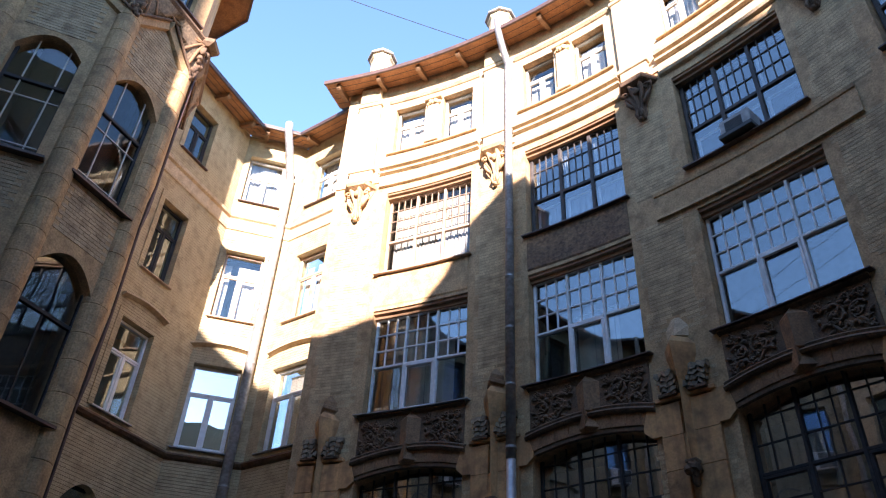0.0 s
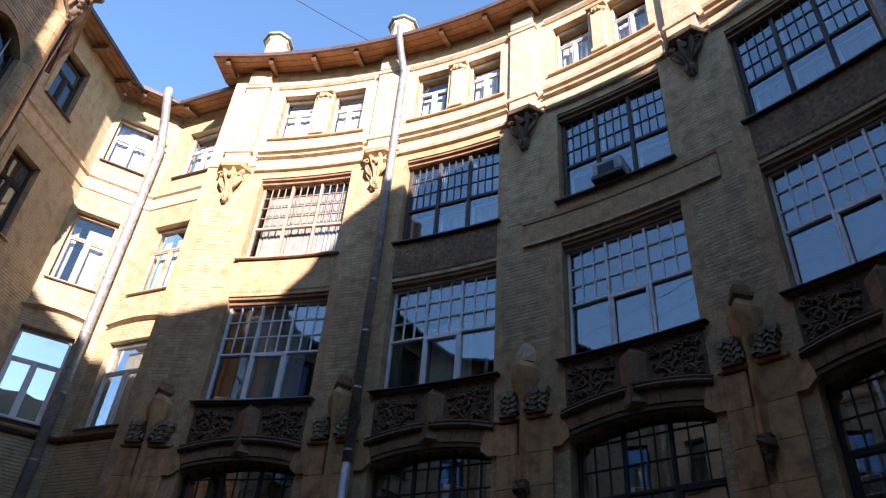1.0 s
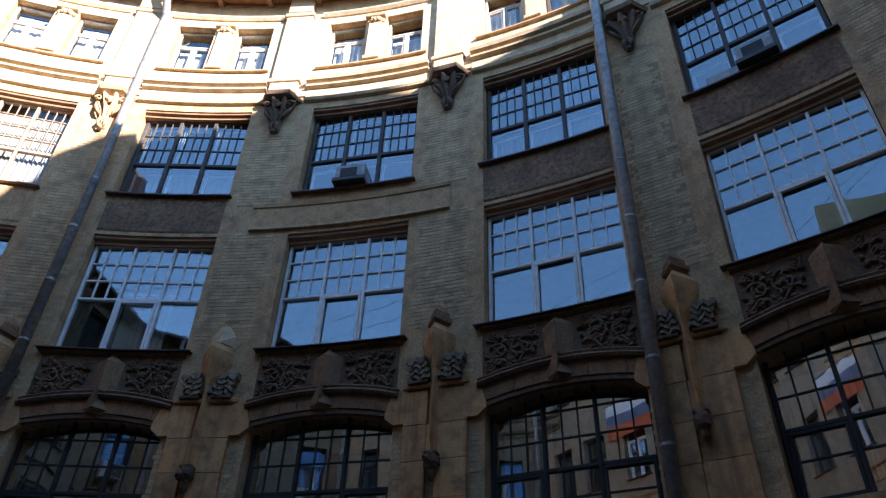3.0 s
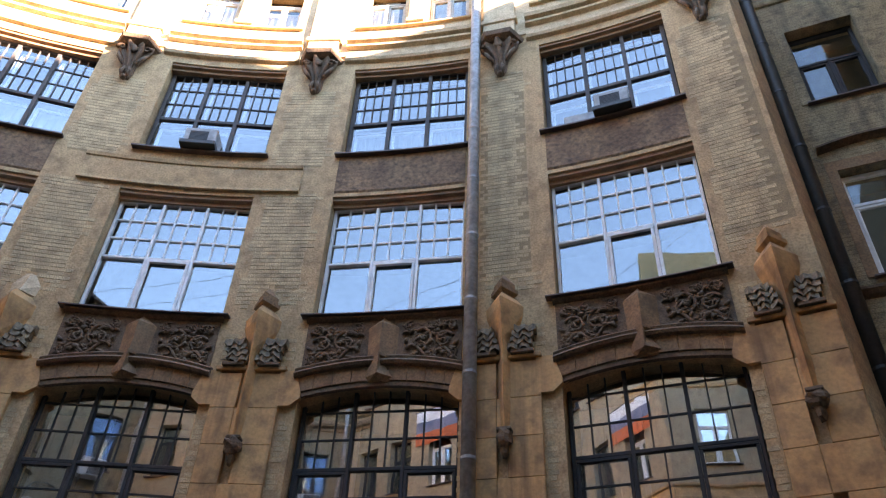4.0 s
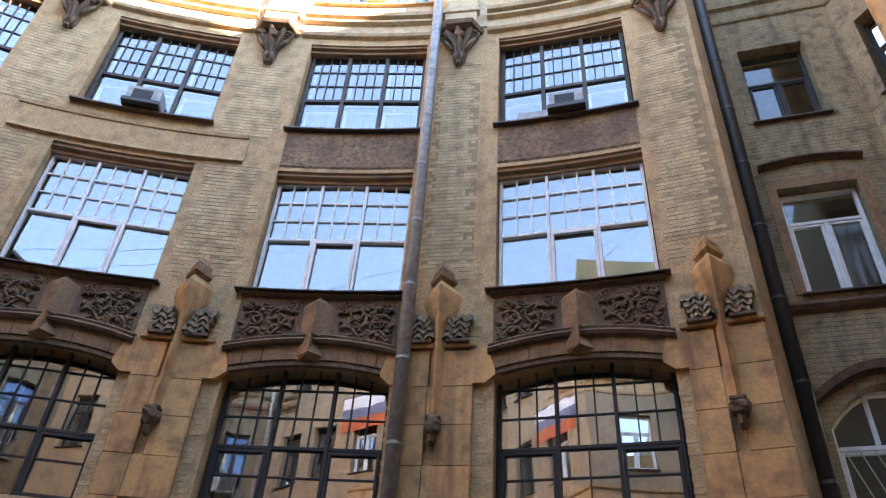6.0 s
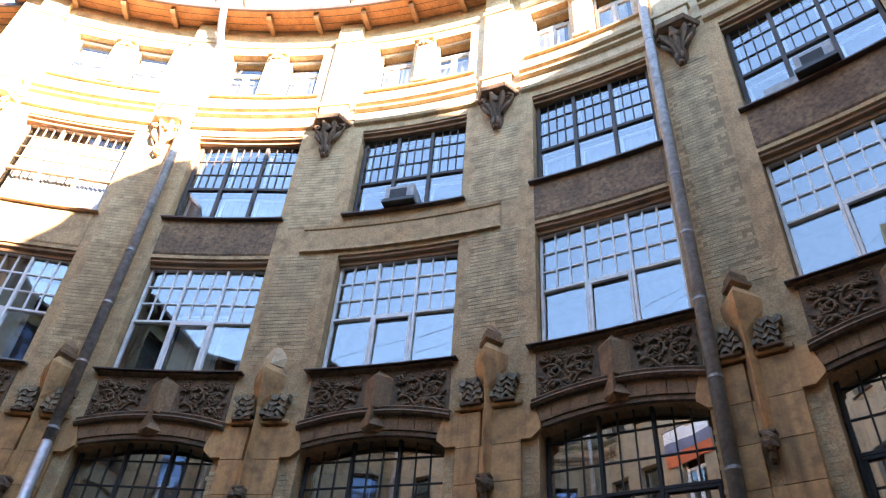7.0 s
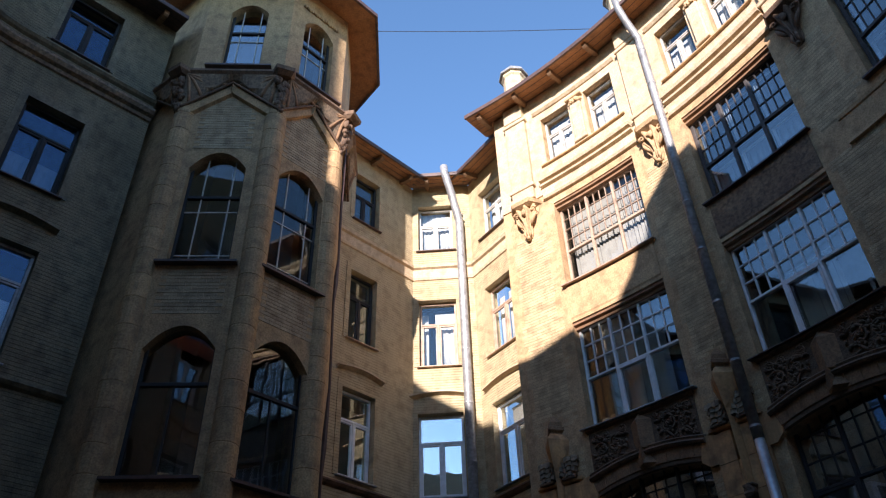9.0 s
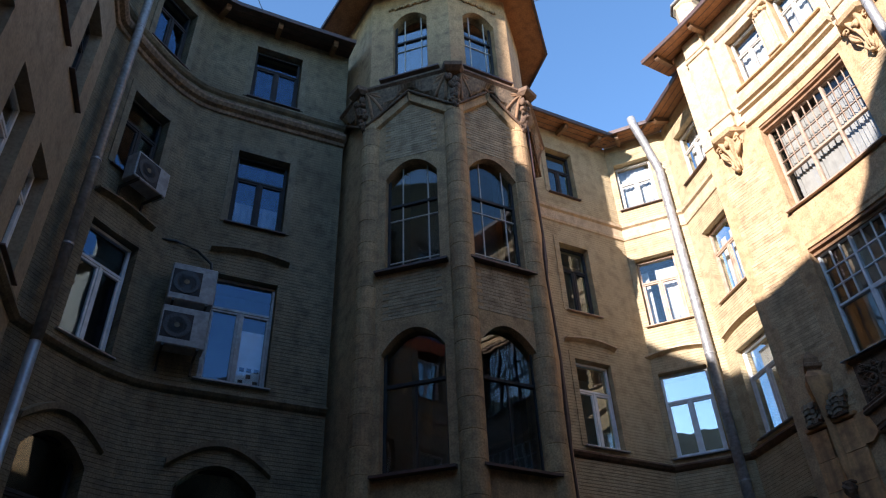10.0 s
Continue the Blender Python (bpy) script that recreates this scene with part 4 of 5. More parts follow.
# the far recess beside the last pier
r_ops = []
ur = 1.087
for z0, z1, w, rise in ((15.6, 17.3, 1.12, 0), (11.67, 13.64, 1.12, 0), (8.06, 10.10, 1.18, 0), (3.9, 6.6, 1.56, 0.6)):
    r_ops.append((ur - w / 2, ur + w / 2, z0, z1, rise))
plain_facade("wall_recess", R1, 0, R1.length, r_ops, STAINED, "stained ochre brick wall of the shaded recess")
r2_ops = [(0.35, 1.35, 15.6, 17.3, 0), (0.35, 1.35, 11.67, 13.6, 0), (0.3, 1.4, 8.06, 10.3, 0), (0.3, 1.4, 3.9, 6.4, 0.4)]
plain_facade("wall_recess_side", R2, 0, R2.length, r2_ops, STAINED, "ochre brick side wall of the recess")
rooms("inner_wall_recess", R1, 0.1, R1.length + 0.3, 1.6, (3.6, 7.6, 11.1, 14.95, 18.2), 18.2, "plain plaster rooms behind the recess, their dimness put into the colour")
rooms("inner_wall_recess_side", R2, 0.1, R2.length, 1.6, (3.6, 7.6, 11.1, 14.95, 18.2), 18.2, "plain plaster rooms behind the recess, their dimness put into the colour")
for run, u in ((R1, ur), (R2, 0.85)):
    w = 1.12 if run is R1 else 1.0
    leaf_window(run, u, w - 0.02, 15.62, 17.28, DARKWOOD, OLDGLASS, "dark framed casement window", "recess windows", head=0.35, sill=ROOF)
    leaf_window(run, u, w - 0.02, 11.69, 13.62 if run is R1 else 13.58, DARKWOOD, DUSTY if run is R1 else OLDGLASS, "dark framed casement window with dim old glass", "recess windows", head=0.4, sill=ROOF)
    leaf_window(run, u, w + 0.04, 8.08, 10.08 if run is R1 else 10.28, WHITE, DUSTY, "white plastic casement window with a top light", "recess lower windows", head=0.30, sill=ROOF, y=0.16)
    hood(run, u, w, 10.52 if run is R1 else 10.75, CARVED, "dark curved hoods")
    surround(run, u, w, 11.67, 13.64 if run is R1 else 13.6, STAINED, "flat tan stone frame round a window", "window frames")
    surround(run, u, w + 0.06, 8.06, 10.10 if run is R1 else 10.3, KEYSTONE, "flat tan stone frame round a window", "window frames")
    band(run, 0, run.length, 15.05, STAINED, "moulded stone string course under the top windows")
    band(run, 0, run.length, 7.85, CARVED, "dark stone ledge under the lower windows", False)
arched_r = leaf_window(R1, ur, 1.54, 3.92, 6.58, WHITE, DUSTY, "white arched ground floor window", "ground floor windows", head=0.29, y=0.2)
for x in (-0.26, 0.22):
    part("mullion", Mesh().box(x, x + 0.045, 0.19, 0.285, 5.85, 6.52, 0.005), WHITE, arched_r)
leaf_window(R2, 0.85, 1.08, 3.92, 6.38, WHITE, OLDGLASS, "white arched ground floor window", "ground floor windows", head=0.45, y=0.2)
n, pts = 16, []
for i in range(n + 1):
    x = -0.95 + 1.9 * i / n
    pts.append([R1.at(ur + x, y, 6.15 + 0.65 * math.cos(math.pi * x / 2.3) + dz) for y, dz in ((0, -0.08), (-0.12, -0.04), (-0.14, 0.08), (0, 0.12))])
solid("hood", Mesh().loft(pts), CARVED, "dark arched hood over a ground floor window", "moulding", "structure", "arched hoods")
eaves("roof_recess", R1, 0, R1.length, 0.5, 18.3, "overhanging eaves over the shaded recess")
eaves("roof_recess_side", R2, 0, R2.length, 0.5, 18.31, "overhanging eaves over the recess side")

# a second stair tower beside the recess: its blocky corner and two faces
ST = [Vector(p) for p in ((9.62, -3.15), (8.15, -2.02), (7.05, -3.3), (6.9, -5.0))]
side_tower = thing("side_tower", Matrix.Translation((*ST[1], 0)), "orange sandstone stair tower with a rounded blocky corner", "tower", "", "structure")
for a, b in zip(ST, ST[1:]):
    face = Run([tuple(a), tuple(b)])
    part("wall", wall_mesh(face, 0, face.length, 0, 18.0, [], 0.35).moved(lambda x, y, z: (x - ST[1].x, y - ST[1].y, z)), BLOCK, side_tower)
for k in range(32):
    h = 0.562
    ring0 = [(0.24 * math.cos(math.pi / 8 * q) + 0.05, 0.24 * math.sin(math.pi / 8 * q) - 0.08) for q in range(16)]
    part("block", Mesh().loft([[(x * s2, y * s2, h * k + z) for x, y in ring0] for z, s2 in ((0.0, 0.965), (0.012, 1), (h - 0.015, 1), (h - 0.003, 0.965))]), BLOCK, side_tower)

# ---- plain walls that close the yard ----
# unseen wall: heights fitted to the shadow edge, plaster kept dark to limit bounce
south = Mesh()
south.loft([[(x, y, z) for x, y in poly] for z in (0, 26.0) for poly in [((-14, -6.0), (-5.45, -6.0), (-5.45, -5.0), (-14, -5.0))]])
prof = [(-5.45, 19.6), (-4.84, 19.05), (-4.0, 18.55), (-2.9, 17.8), (-1.7, 17.56), (-0.8, 17.7), (0.45, 17.65), (0.9, 18.15), (1.44, 19.4), (2.13, 19.95), (5.2, 20.25), (6.2, 19.75), (6.8, 19.1), (12.5, 19.0)]
south.loft([[(x, y, z) for y, z in ((-5.0, 0), (-6.0, 0), (-6.0, h), (-5.0, h))] for x, h in prof])
solid("wall_south", south, PLASTER, "plain ochre plastered unseen wall closing the yard, its roofline set to cast the shade", "wall", "structure")
WEST = Run([(-6.0, -5.0), (-6.0, 0.35)])
west_spots = [(u, z) for u in (1.5, 3.7) for z in (4.2, 8.0, 11.67, 15.55)]
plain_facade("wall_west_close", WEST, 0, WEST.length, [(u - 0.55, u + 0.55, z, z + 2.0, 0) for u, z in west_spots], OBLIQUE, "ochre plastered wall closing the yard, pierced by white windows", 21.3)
for u, z in west_spots:
    leaf_window(WEST, u, 1.08, z + 0.02, z + 1.98, WHITE, SKYGLASS, "white casement window of the closing wall", "closing wall windows", head=0.3, sill=ROOF, y=0.16)
rooms("inner_wall_west", WEST, 0.1, WEST.length - 0.4, 1.5, (3.6, 7.6, 11.1, 14.95, 18.2), 18.2, "plain plaster rooms behind the closing wall, their dimness put into the colour")
for z in (11.0, 15.0):
    band(WEST, 0, WEST.length, z, STONE, "moulded stone ledge on the closing wall")
    band(LEFT, 0.05, 1.9, z, STONE, "moulded stone ledge on the oblique wall")
banner = thing("banner", LEFT.mat(1.6), "striped cloth banner, white, grey-blue and orange-red, on the wall", "banner")
for z0, z1, mat_b in ((14.15, 14.60, WHITE), (13.72, 14.15, BLUECLOTH), (13.25, 13.72, REDCLOTH)):
    part("stripe", Mesh().loft([[(x, -0.05 - 0.02 * math.sin(9 * x), z) for z in (z0, z1)] + [(x, -0.03 - 0.02 * math.sin(9 * x), z) for z in (z1, z0)] for x in [-1.05 + 2.1 * i / 14 for i in range(15)]]), mat_b, banner)
part("pole", Mesh().tube([Vector((-1.15, -0.05, 14.63)), Vector((1.15, -0.05, 14.63))], 0.02, 8), IRON, banner)


# ---- the polygonal tower ----
FACES = [Run([TOWER[i], TOWER[i + 1]]) for i in range(5)]
tower = thing("tower", Matrix.Translation((-8.45, 11.75, 0)), "polygonal stair tower of red-brown sandstone with arched windows", "tower", "", "structure")
TI = Matrix.Translation((8.45, -11.75, 0))


def tower_part(name, mesh, material, label="", smooth=False):
    mesh.v = [tuple(TI @ Vector(p)) for p in mesh.v]
    return part(name, mesh, material, tower, label, smooth)


TZ = 19.85
for i, face in enumerate(FACES):
    L, mid = face.length, face.length / 2
    ops = []
    if i in (1, 2):
        ops = [(mid - 0.64, mid + 0.64, 6.2, 9.0, 0.48), (mid - 0.60, mid + 0.60, 10.45, 13.4, 0.46), (mid - 0.47, mid + 0.47, 16.3, 18.8, 0.34), (mid - 0.56, mid + 0.56, 2.2, 4.7, 0.42)]
    tower_part("wall", wall_mesh(face, 0, L, 0, TZ, ops, 0.35), TOWERSTONE)
    for z0, z1 in ((9.25, 10.3), (13.52, 15.1)):
        if i in (1, 2):
            bricks = Mesh()
            rng = random.Random(i * 7 + int(z0))
            z = z0
            row = 0
            while z < z1:
                x = mid - 0.62 + (0.125 if row % 2 else 0)
                while x < mid + 0.44:
                    arch_top = 15.2 - 0.85 * abs(2 * (x - mid + 0.12) / L)
                    if z < 13 or z < arch_top:
                        d = 0.005 + rng.uniform(0, 0.007)
                        bricks.box(x, x + 0.24, -d, 0.0, z, z + 0.066)
                    x += 0.25
                z += 0.078
                row += 1
            ob = tower_part("brickwork", bricks.moved(face.at), TOWERBRICK, "dull weathered brick courses")
            ob["kind"] = "stuff"
    if i in (1, 2):
        for z0 in (6.2, 10.45, 16.3):
            tower_part("window_sill", along(face, mid - 0.78, mid + 0.78, [(-0.15, z0 - 0.10), (0.2, z0 - 0.10), (0.2, z0 + 0.01), (-0.15, z0 - 0.05)]), ROOF)
        frieze = Mesh()
        for k in range(16):
            x = mid - 0.55 + 1.1 * k / 15
            frieze.blob((x, -0.03, 19.12 + 0.02 * math.sin(k * 2.1)), (0.05, 0.04, 0.06), k, 7, 5, 0.5)
        tower_part("frieze", frieze.moved(face.at), TOWERSTONE, "carved leafy frieze", True)
        for side in (-1, 1):
            gable = []
            for k in range(9):
                x = side * (L / 2 - 0.12) * k / 8
                z = 15.72 - 0.85 * abs(2 * x / L)
                gable.append([face.at(mid + x, y, z + dz) for y, dz in ((0, -0.30), (-0.09, -0.26), (-0.11, -0.02), (-0.05, 0.03), (0, 0.03))])
            tower_part("gable_moulding", Mesh().loft(gable), TOWERSTONE)
        tower_part("finial", Mesh().vee([(15.45, 0.10, 0.12), (15.62, 0.13, 0.20), (15.92, 0.02, 0.06)]).moved(lambda x, y, z: face.at(mid + x, y, z)), TOWERSTONE)
    if i in (0, 1, 2, 3):
        # ribbed webs that spread from the corner brackets
        n, rings = 28, []
        for k in range(n + 1):
            x = L * k / n
            f = abs(2 * x / L - 1)
            lo = 15.74 - 0.85 * f + 0.06 * abs(math.sin(math.pi * 3 * f))
            rings.append([face.at(x, 0.0, lo), face.at(x, -0.06 - 0.05 * f, lo), face.at(x, -0.20, max(lo + 0.06, 15.5)), face.at(x, -0.30, 15.86), face.at(x, 0.0, 15.86)])
        tower_part("web", Mesh().loft(rings), WEATHERED, "carved ribbed stone web")
        ribs = Mesh()
        lower = [face.at(L * k / 20, -0.15, 15.735 - 0.85 * abs(2 * k / 20 - 1)) for k in range(21)]
        tower_part("web_edge", Mesh().tube(lower, 0.035, 6), CARVED, "dark weathered edge", True)
        for end in (0, 1):
            for q in range(4):
                xe = 0.16 + 0.26 * q
                z_end = 15.74 - 0.85 * abs(2 * xe / L - 1)
                pts = []
                for s in range(6):
                    f = s / 5
                    x = 0.05 + (xe - 0.05) * f
                    z = 15.82 + (z_end + 0.02 - 15.82) * f ** 1.4
                    pts.append(face.at(x if not end else L - x, -0.30 + 0.17 * f, z))
                ribs.tube(pts, 0.042, 6)
        tower_part("ribs", ribs, KEYSTONE, "", True)
        tower_part("cornice", along(face, -0.1, L + 0.1, [(0.0, 15.84), (-0.30, 15.86), (-0.36, 15.92), (-0.36, 15.98), (-0.30, 16.02), (0.0, 16.08)]), CARVED, "dark moulded cornice")
blocks = []
for h in (0.60, 0.52):
    rr = [Vector((0.25 * math.cos(a), 0.25 * math.sin(a))) for a in [math.pi / 10 * k for k in range(20)]]
    blocks.append(Mesh().loft([[(p.x * s, p.y * s, z) for p in rr] for z, s in ((0.0, 0.965), (0.012, 1), (h - 0.015, 1), (h - 0.003, 0.965))]).data("block", TOWERSTONE))
for i in (1, 2, 3):
    v = Vector(TOWER[i])
    z, k = 0.0, 0
    while z < 15.2:
        if z < 14.7:
            b = part("block", blocks[k % 2], None, tower)
            b.location = TI @ Vector((v.x, v.y, z)) + ((Vector((-8.45, 11.75)) - v).normalized() * 0.12).to_3d()
        z += (0.60, 0.52)[k % 2]
        k += 1
    c = Vector((-8.45, 11.75))
    out = (v - c).normalized() * 0.2
    br = Mesh()
    rng = random.Random(i)
    side = Vector((-out.y, out.x)) / 0.2
    for k in range(26):
        z = 14.85 + 0.85 * k / 25
        w = 0.05 + 0.11 * (k / 25)
        o = v + out * (0.5 + 0.9 * k / 25) + side * rng.uniform(-w, w)
        br.blob((o.x, o.y, z), (rng.uniform(0.05, 0.09), rng.uniform(0.05, 0.09), rng.uniform(0.07, 0.14)), k + i * 30, 8, 6, 0.6)
    tower_part("bracket", br, CARVED, "weathered carved bracket", True)


def octo(d, z):
    c = Vector((-8.5, 11.8))
    pts = [Vector(p) for p in TOWER] + [Vector((-10.3, 13.9))]
    return [(c.x + (p - c).x * d, c.y + (p - c).y * d, z) for p in pts]


def grown(over, z):
    """The tower's outline pushed out by over metres."""
    pts = [Vector(p) for p in TOWER] + [Vector((-10.3, 13.9))]
    out, n = [], len(pts)
    for i in range(n):
        a, b, c = pts[i - 1], pts[i], pts[(i + 1) % n]
        n1, n2 = (b - a).normalized(), (c - b).normalized()
        n1, n2 = Vector((n1.y, -n1.x)), Vector((n2.y, -n2.x))
        m = (n1 + n2).normalized()
        q = b + m * over / max(0.5, m.dot(n1))
        out.append((q.x, q.y, z))
    return out


tower_part("soffit", Mesh().loft([grown(-0.2, TZ + 0.05), grown(0.80, TZ - 0.16), grown(0.80, TZ - 0.11), grown(-0.2, TZ + 0.10)]), SOFFIT, "stained timber soffit")
tower_part("roof", Mesh().loft([grown(0.79, TZ - 0.20), grown(0.86, TZ - 0.20), grown(0.86, TZ - 0.07), grown(0.2, TZ + 0.42), octo(0.5, TZ + 0.8), octo(0.03, TZ + 1.2)], caps=False), ROOF, "dark sheet metal roof")
rooms_t = Mesh()
core = [(-8.6 + 1.15 * math.cos(math.pi / 4 * k), 12.1 + 1.15 * math.sin(math.pi / 4 * k)) for k in range(8)]
rooms_t.loft([[(*p, z) for p in core] for z in (0.0, TZ)])
for z in (1.6, 5.6, 9.9, 15.7, 19.7):
    rooms_t.loft([[(x, y, zz) for x, y, _ in grown(-0.4, 0)] for zz in (z, z + 0.2)])
for a, b in (((-10.70, 9.80), (-10.6, 13.7)), ((-10.6, 13.7), (-7.95, 14.05))):
    side = Run([b, a])
    rooms_t.loft([[side.at(u, y, z) for u, y in ((0, 0), (side.length, 0), (side.length, 0.2), (0, 0.2))] for z in (0, TZ)])
solid("inner_wall_tower", rooms_t, ROOMWALL, "plain plaster stair walls inside the tower, darkened in colour like a dim interior", "wall", "structure")

for i in (1, 2):
    face = FACES[i]
    mid = face.length / 2
    for z0, z1, hw, label in ((2.22, 4.8, 0.56, "dark arched tower window"), (6.22, 9.1, 0.64, "tall dark arched tower window with one transom"), (10.47, 13.5, 0.60, "arched tower window with thin pale glazing bars"), (16.32, 18.9, 0.47, "arched tower window with dark glazing bars")):
        win = thing("window", face.mat(mid), label, "window", "tower windows", "structure")
        y = 0.16
        part("window_frame", frame_bars(hw * 2, z0, z1, 0.06, 0.07, y), DARKWOOD, win)
        h = z1 - z0
        zt = z0 + h * 0.58
        part("transom", Mesh().box(-hw + 0.06, hw - 0.06, y - 0.015, y + 0.06, zt - 0.035, zt + 0.035, 0.006), DARKWOOD, win)
        iron = GREYWOOD if 9 < z0 < 12 or z0 > 16 else DARKWOOD
        if z0 > 9:
            for x in (-hw * 0.42, hw * 0.55):
                part("muntin", Mesh().box(x - 0.012, x + 0.012, y + 0.01, y + 0.04, z0 + 0.06, z1 - 0.1), iron, win)
            for z in (z0 + h * 0.06 + 0.06, z0 + h * 0.45):
                part("muntin", Mesh().box(-hw + 0.06, hw - 0.06, y + 0.008, y + 0.042, z - 0.012, z + 0.012), iron, win)
        else:
            part("muntin", Mesh().box(-0.015, 0.015, y + 0.01, y + 0.04, z0 + 0.06, zt), iron, win)
        glz = GLASS if z0 > 15 else DUSTY if z0 > 9 else OLDGLASS
        pane(win, 0, y + 0.03, z0 + 0.06, hw * 2 - 0.12, zt - z0 - 0.06, glz)
        pane(win, 0, y + 0.03, zt, hw * 2 - 0.12, z1 - zt - 0.06, glz)

# ---- windows of the curved wing ----
for i, b in enumerate(BAYS):
    grid_window(ARC, b, 2 * HW - 0.01, 8.09, 10.50, 9.24, WHITE, WIDEGLASS, "large white window with a lattice of small upper panes", "large white windows", y=0.16, bar=0.05, thin=0.028, lean=1.1)
    if i == 0:
        grid_window(ARC, b, 2 * HW - 0.01, 11.68, 14.10, 12.72, BROWNWOOD, DUSTY, "faded brown window with a lattice of small upper panes", "dark lattice windows", y=0.18, bar=0.06, thin=0.012, small=(4, 4), sash=False)
    else:
        grid_window(ARC, b, 2 * HW - 0.01, 11.68, 14.10, 12.72, LATTICEWOOD, LATTICEGLASS, "dark wooden window with a lattice of small upper panes", "dark lattice windows", y=0.18, bar=0.075, thin=0.020, small=(4, 3), sash=False)
    grid_window(ARC, b, 2 * HW - 0.01, 4.72, 7.02, 5.67, DARKWOOD, ARCHGLASS, "dark arched window with an iron lattice of panes", "arched lattice windows", y=0.22, bar=0.052, thin=0.020, small=(3, 3), sash=False, low_bars=True)
    for s in (-1, 1):
        leaf_window(ARC, b + s * 0.715, 0.90, 15.61, 17.24, GREYWOOD, OLDGLASS, "narrow pale wooden casement window", "top casements", head=0.36, y=0.14, bar=0.05)


# ---- blinds and curtains ----
def blinds(run, u, w, z0, z1, y, label, seed, gap=0.088):
    t = thing("vertical_blind", run.mat(u), label, "blind", "vertical blinds")
    rng = random.Random(seed)
    x = -w / 2 + 0.06
    while x < w / 2 - 0.04:
        a = radians(rng.uniform(12, 50))
        dx, dy = 0.04 * math.cos(a), 0.04 * math.sin(a)
        part("slat", Mesh().loft([[(x - dx, y - dy, z), (x + dx, y + dy, z), (x + dx, y + dy + 0.003, z), (x - dx, y - dy + 0.003, z)] for z in (z0, z1)]), FABRIC, t)
        x += gap * rng.uniform(0.9, 1.12)
    part("head_rail", Mesh().box(-w / 2, w / 2, y - 0.03, y + 0.03, z1, z1 + 0.04, 0.006), WHITE, t)


def curtain(run, u, x0, x1, z0, z1, y, seed, cloth=None):
    rng = random.Random(seed)
    ph = rng.uniform(0, 6)
    n = max(10, int((x1 - x0) / 0.03))
    rings = []
    for i in range(n + 1):
        x = x0 + (x1 - x0) * i / n
        d = 0.025 * math.sin(x * 42 + ph) + 0.015 * math.sin(x * 17 + 2 * ph)
        rings.append([(x, y + d, z0), (x, y + d * 0.12, z1), (x, y + d * 0.12 + 0.004, z1), (x, y + d + 0.004, z0)])
    solid("curtain", Mesh().loft(rings), cloth or CURTAIN, "pale hanging curtain behind the window glass", "curtain", "", "curtains", run.mat(u), True)


blinds(ARC, BAYS[0], 1.55, 8.15, 10.75, 0.40, "white vertical blinds, partly turned, behind a large window", 1)
blinds(ARC, BAYS[0], 2.2, 11.75, 14.45, 0.42, "white vertical blinds behind the brown window", 2)
blinds(ARC, BAYS[1] + 0.1, 0.9, 8.15, 9.5, 0.42, "short white vertical blinds behind a large window", 3)
blinds(K3, 1.25, 1.0, 8.15, 10.1, 0.40, "white vertical blinds in a casement window", 4)
for i, b in enumerate(BAYS):
    if i:
        inner = thing("inner_window", ARC.mat(b), "pale inner casements behind the dark window", "window", "inner windows", "structure")
        for k in (-1, 0, 1):
            part("inner_sash", frame_bars(0.70, 11.78, 12.62, 0.055, 0.04, 0.37).moved(lambda x, y, z: (x + k * 0.76, y, z)), WHITE, inner)
            part("inner_sash", frame_bars(0.70, 12.80, 14.0, 0.055, 0.04, 0.37).moved(lambda x, y, z: (x + k * 0.76, y, z)), WHITE, inner)
        if i in (1, 3):
            curtain(ARC, b, -1.1, 1.1, 11.75, 12.62 + 0.05 * i, 0.46, i)
        if i in (1, 3):
            curtain(ARC, b, 0.35, 1.1, 12.6, 14.0, 0.46, i + 9)
    curtain(ARC, b, -1.1, -0.35 + 0.1 * (i % 3), 4.8, 6.5, 0.55, i + 20)
    for s in (-1, 1):
        curtain(ARC, b + s * 0.715, -0.40, 0.40 if (i + s) % 2 else 0.22, 15.66, 17.1 if (i + s) % 3 else 16.7, 0.36, i + 30 + s, PALECURTAIN)
for run, u in ((K2, 0.72), (K3, 1.13)):
    curtain(run, u, -0.5, 0.5, 15.7, 17.5, 0.38, 50, PALECURTAIN)
    curtain(run, u, -0.1, 0.5, 11.75, 13.6, 0.40, 51, PALECURTAIN)
    curtain(run, u, -0.55, -0.3, 11.75, 13.6, 0.42, 52, PALECURTAIN)
curtain(LEFT, ul, -0.55, 0.55, 11.75, 12.6, 0.44, 61)
curtain(R1, ur, 0.15, 0.58, 8.1, 9.7, 0.40, 63)
tile_wall = thing("sample_board", LEFT.mat(ul), "pale board with small dark squares behind the glass", "board")
part("board", Mesh().box(0.06, 0.58, 0.262, 0.275, 8.1, 9.3, 0.003), WHITE, tile_wall)
for r in range(3):
    for c in range(3):
        if (r + c) % 2 == 0 or r == 2:
            part("square", Mesh().box(0.14 + 0.14 * c, 0.23 + 0.14 * c, 0.25, 0.262, 8.16 + 0.13 * r, 8.24 + 0.13 * r), DARKWOOD, tile_wall)


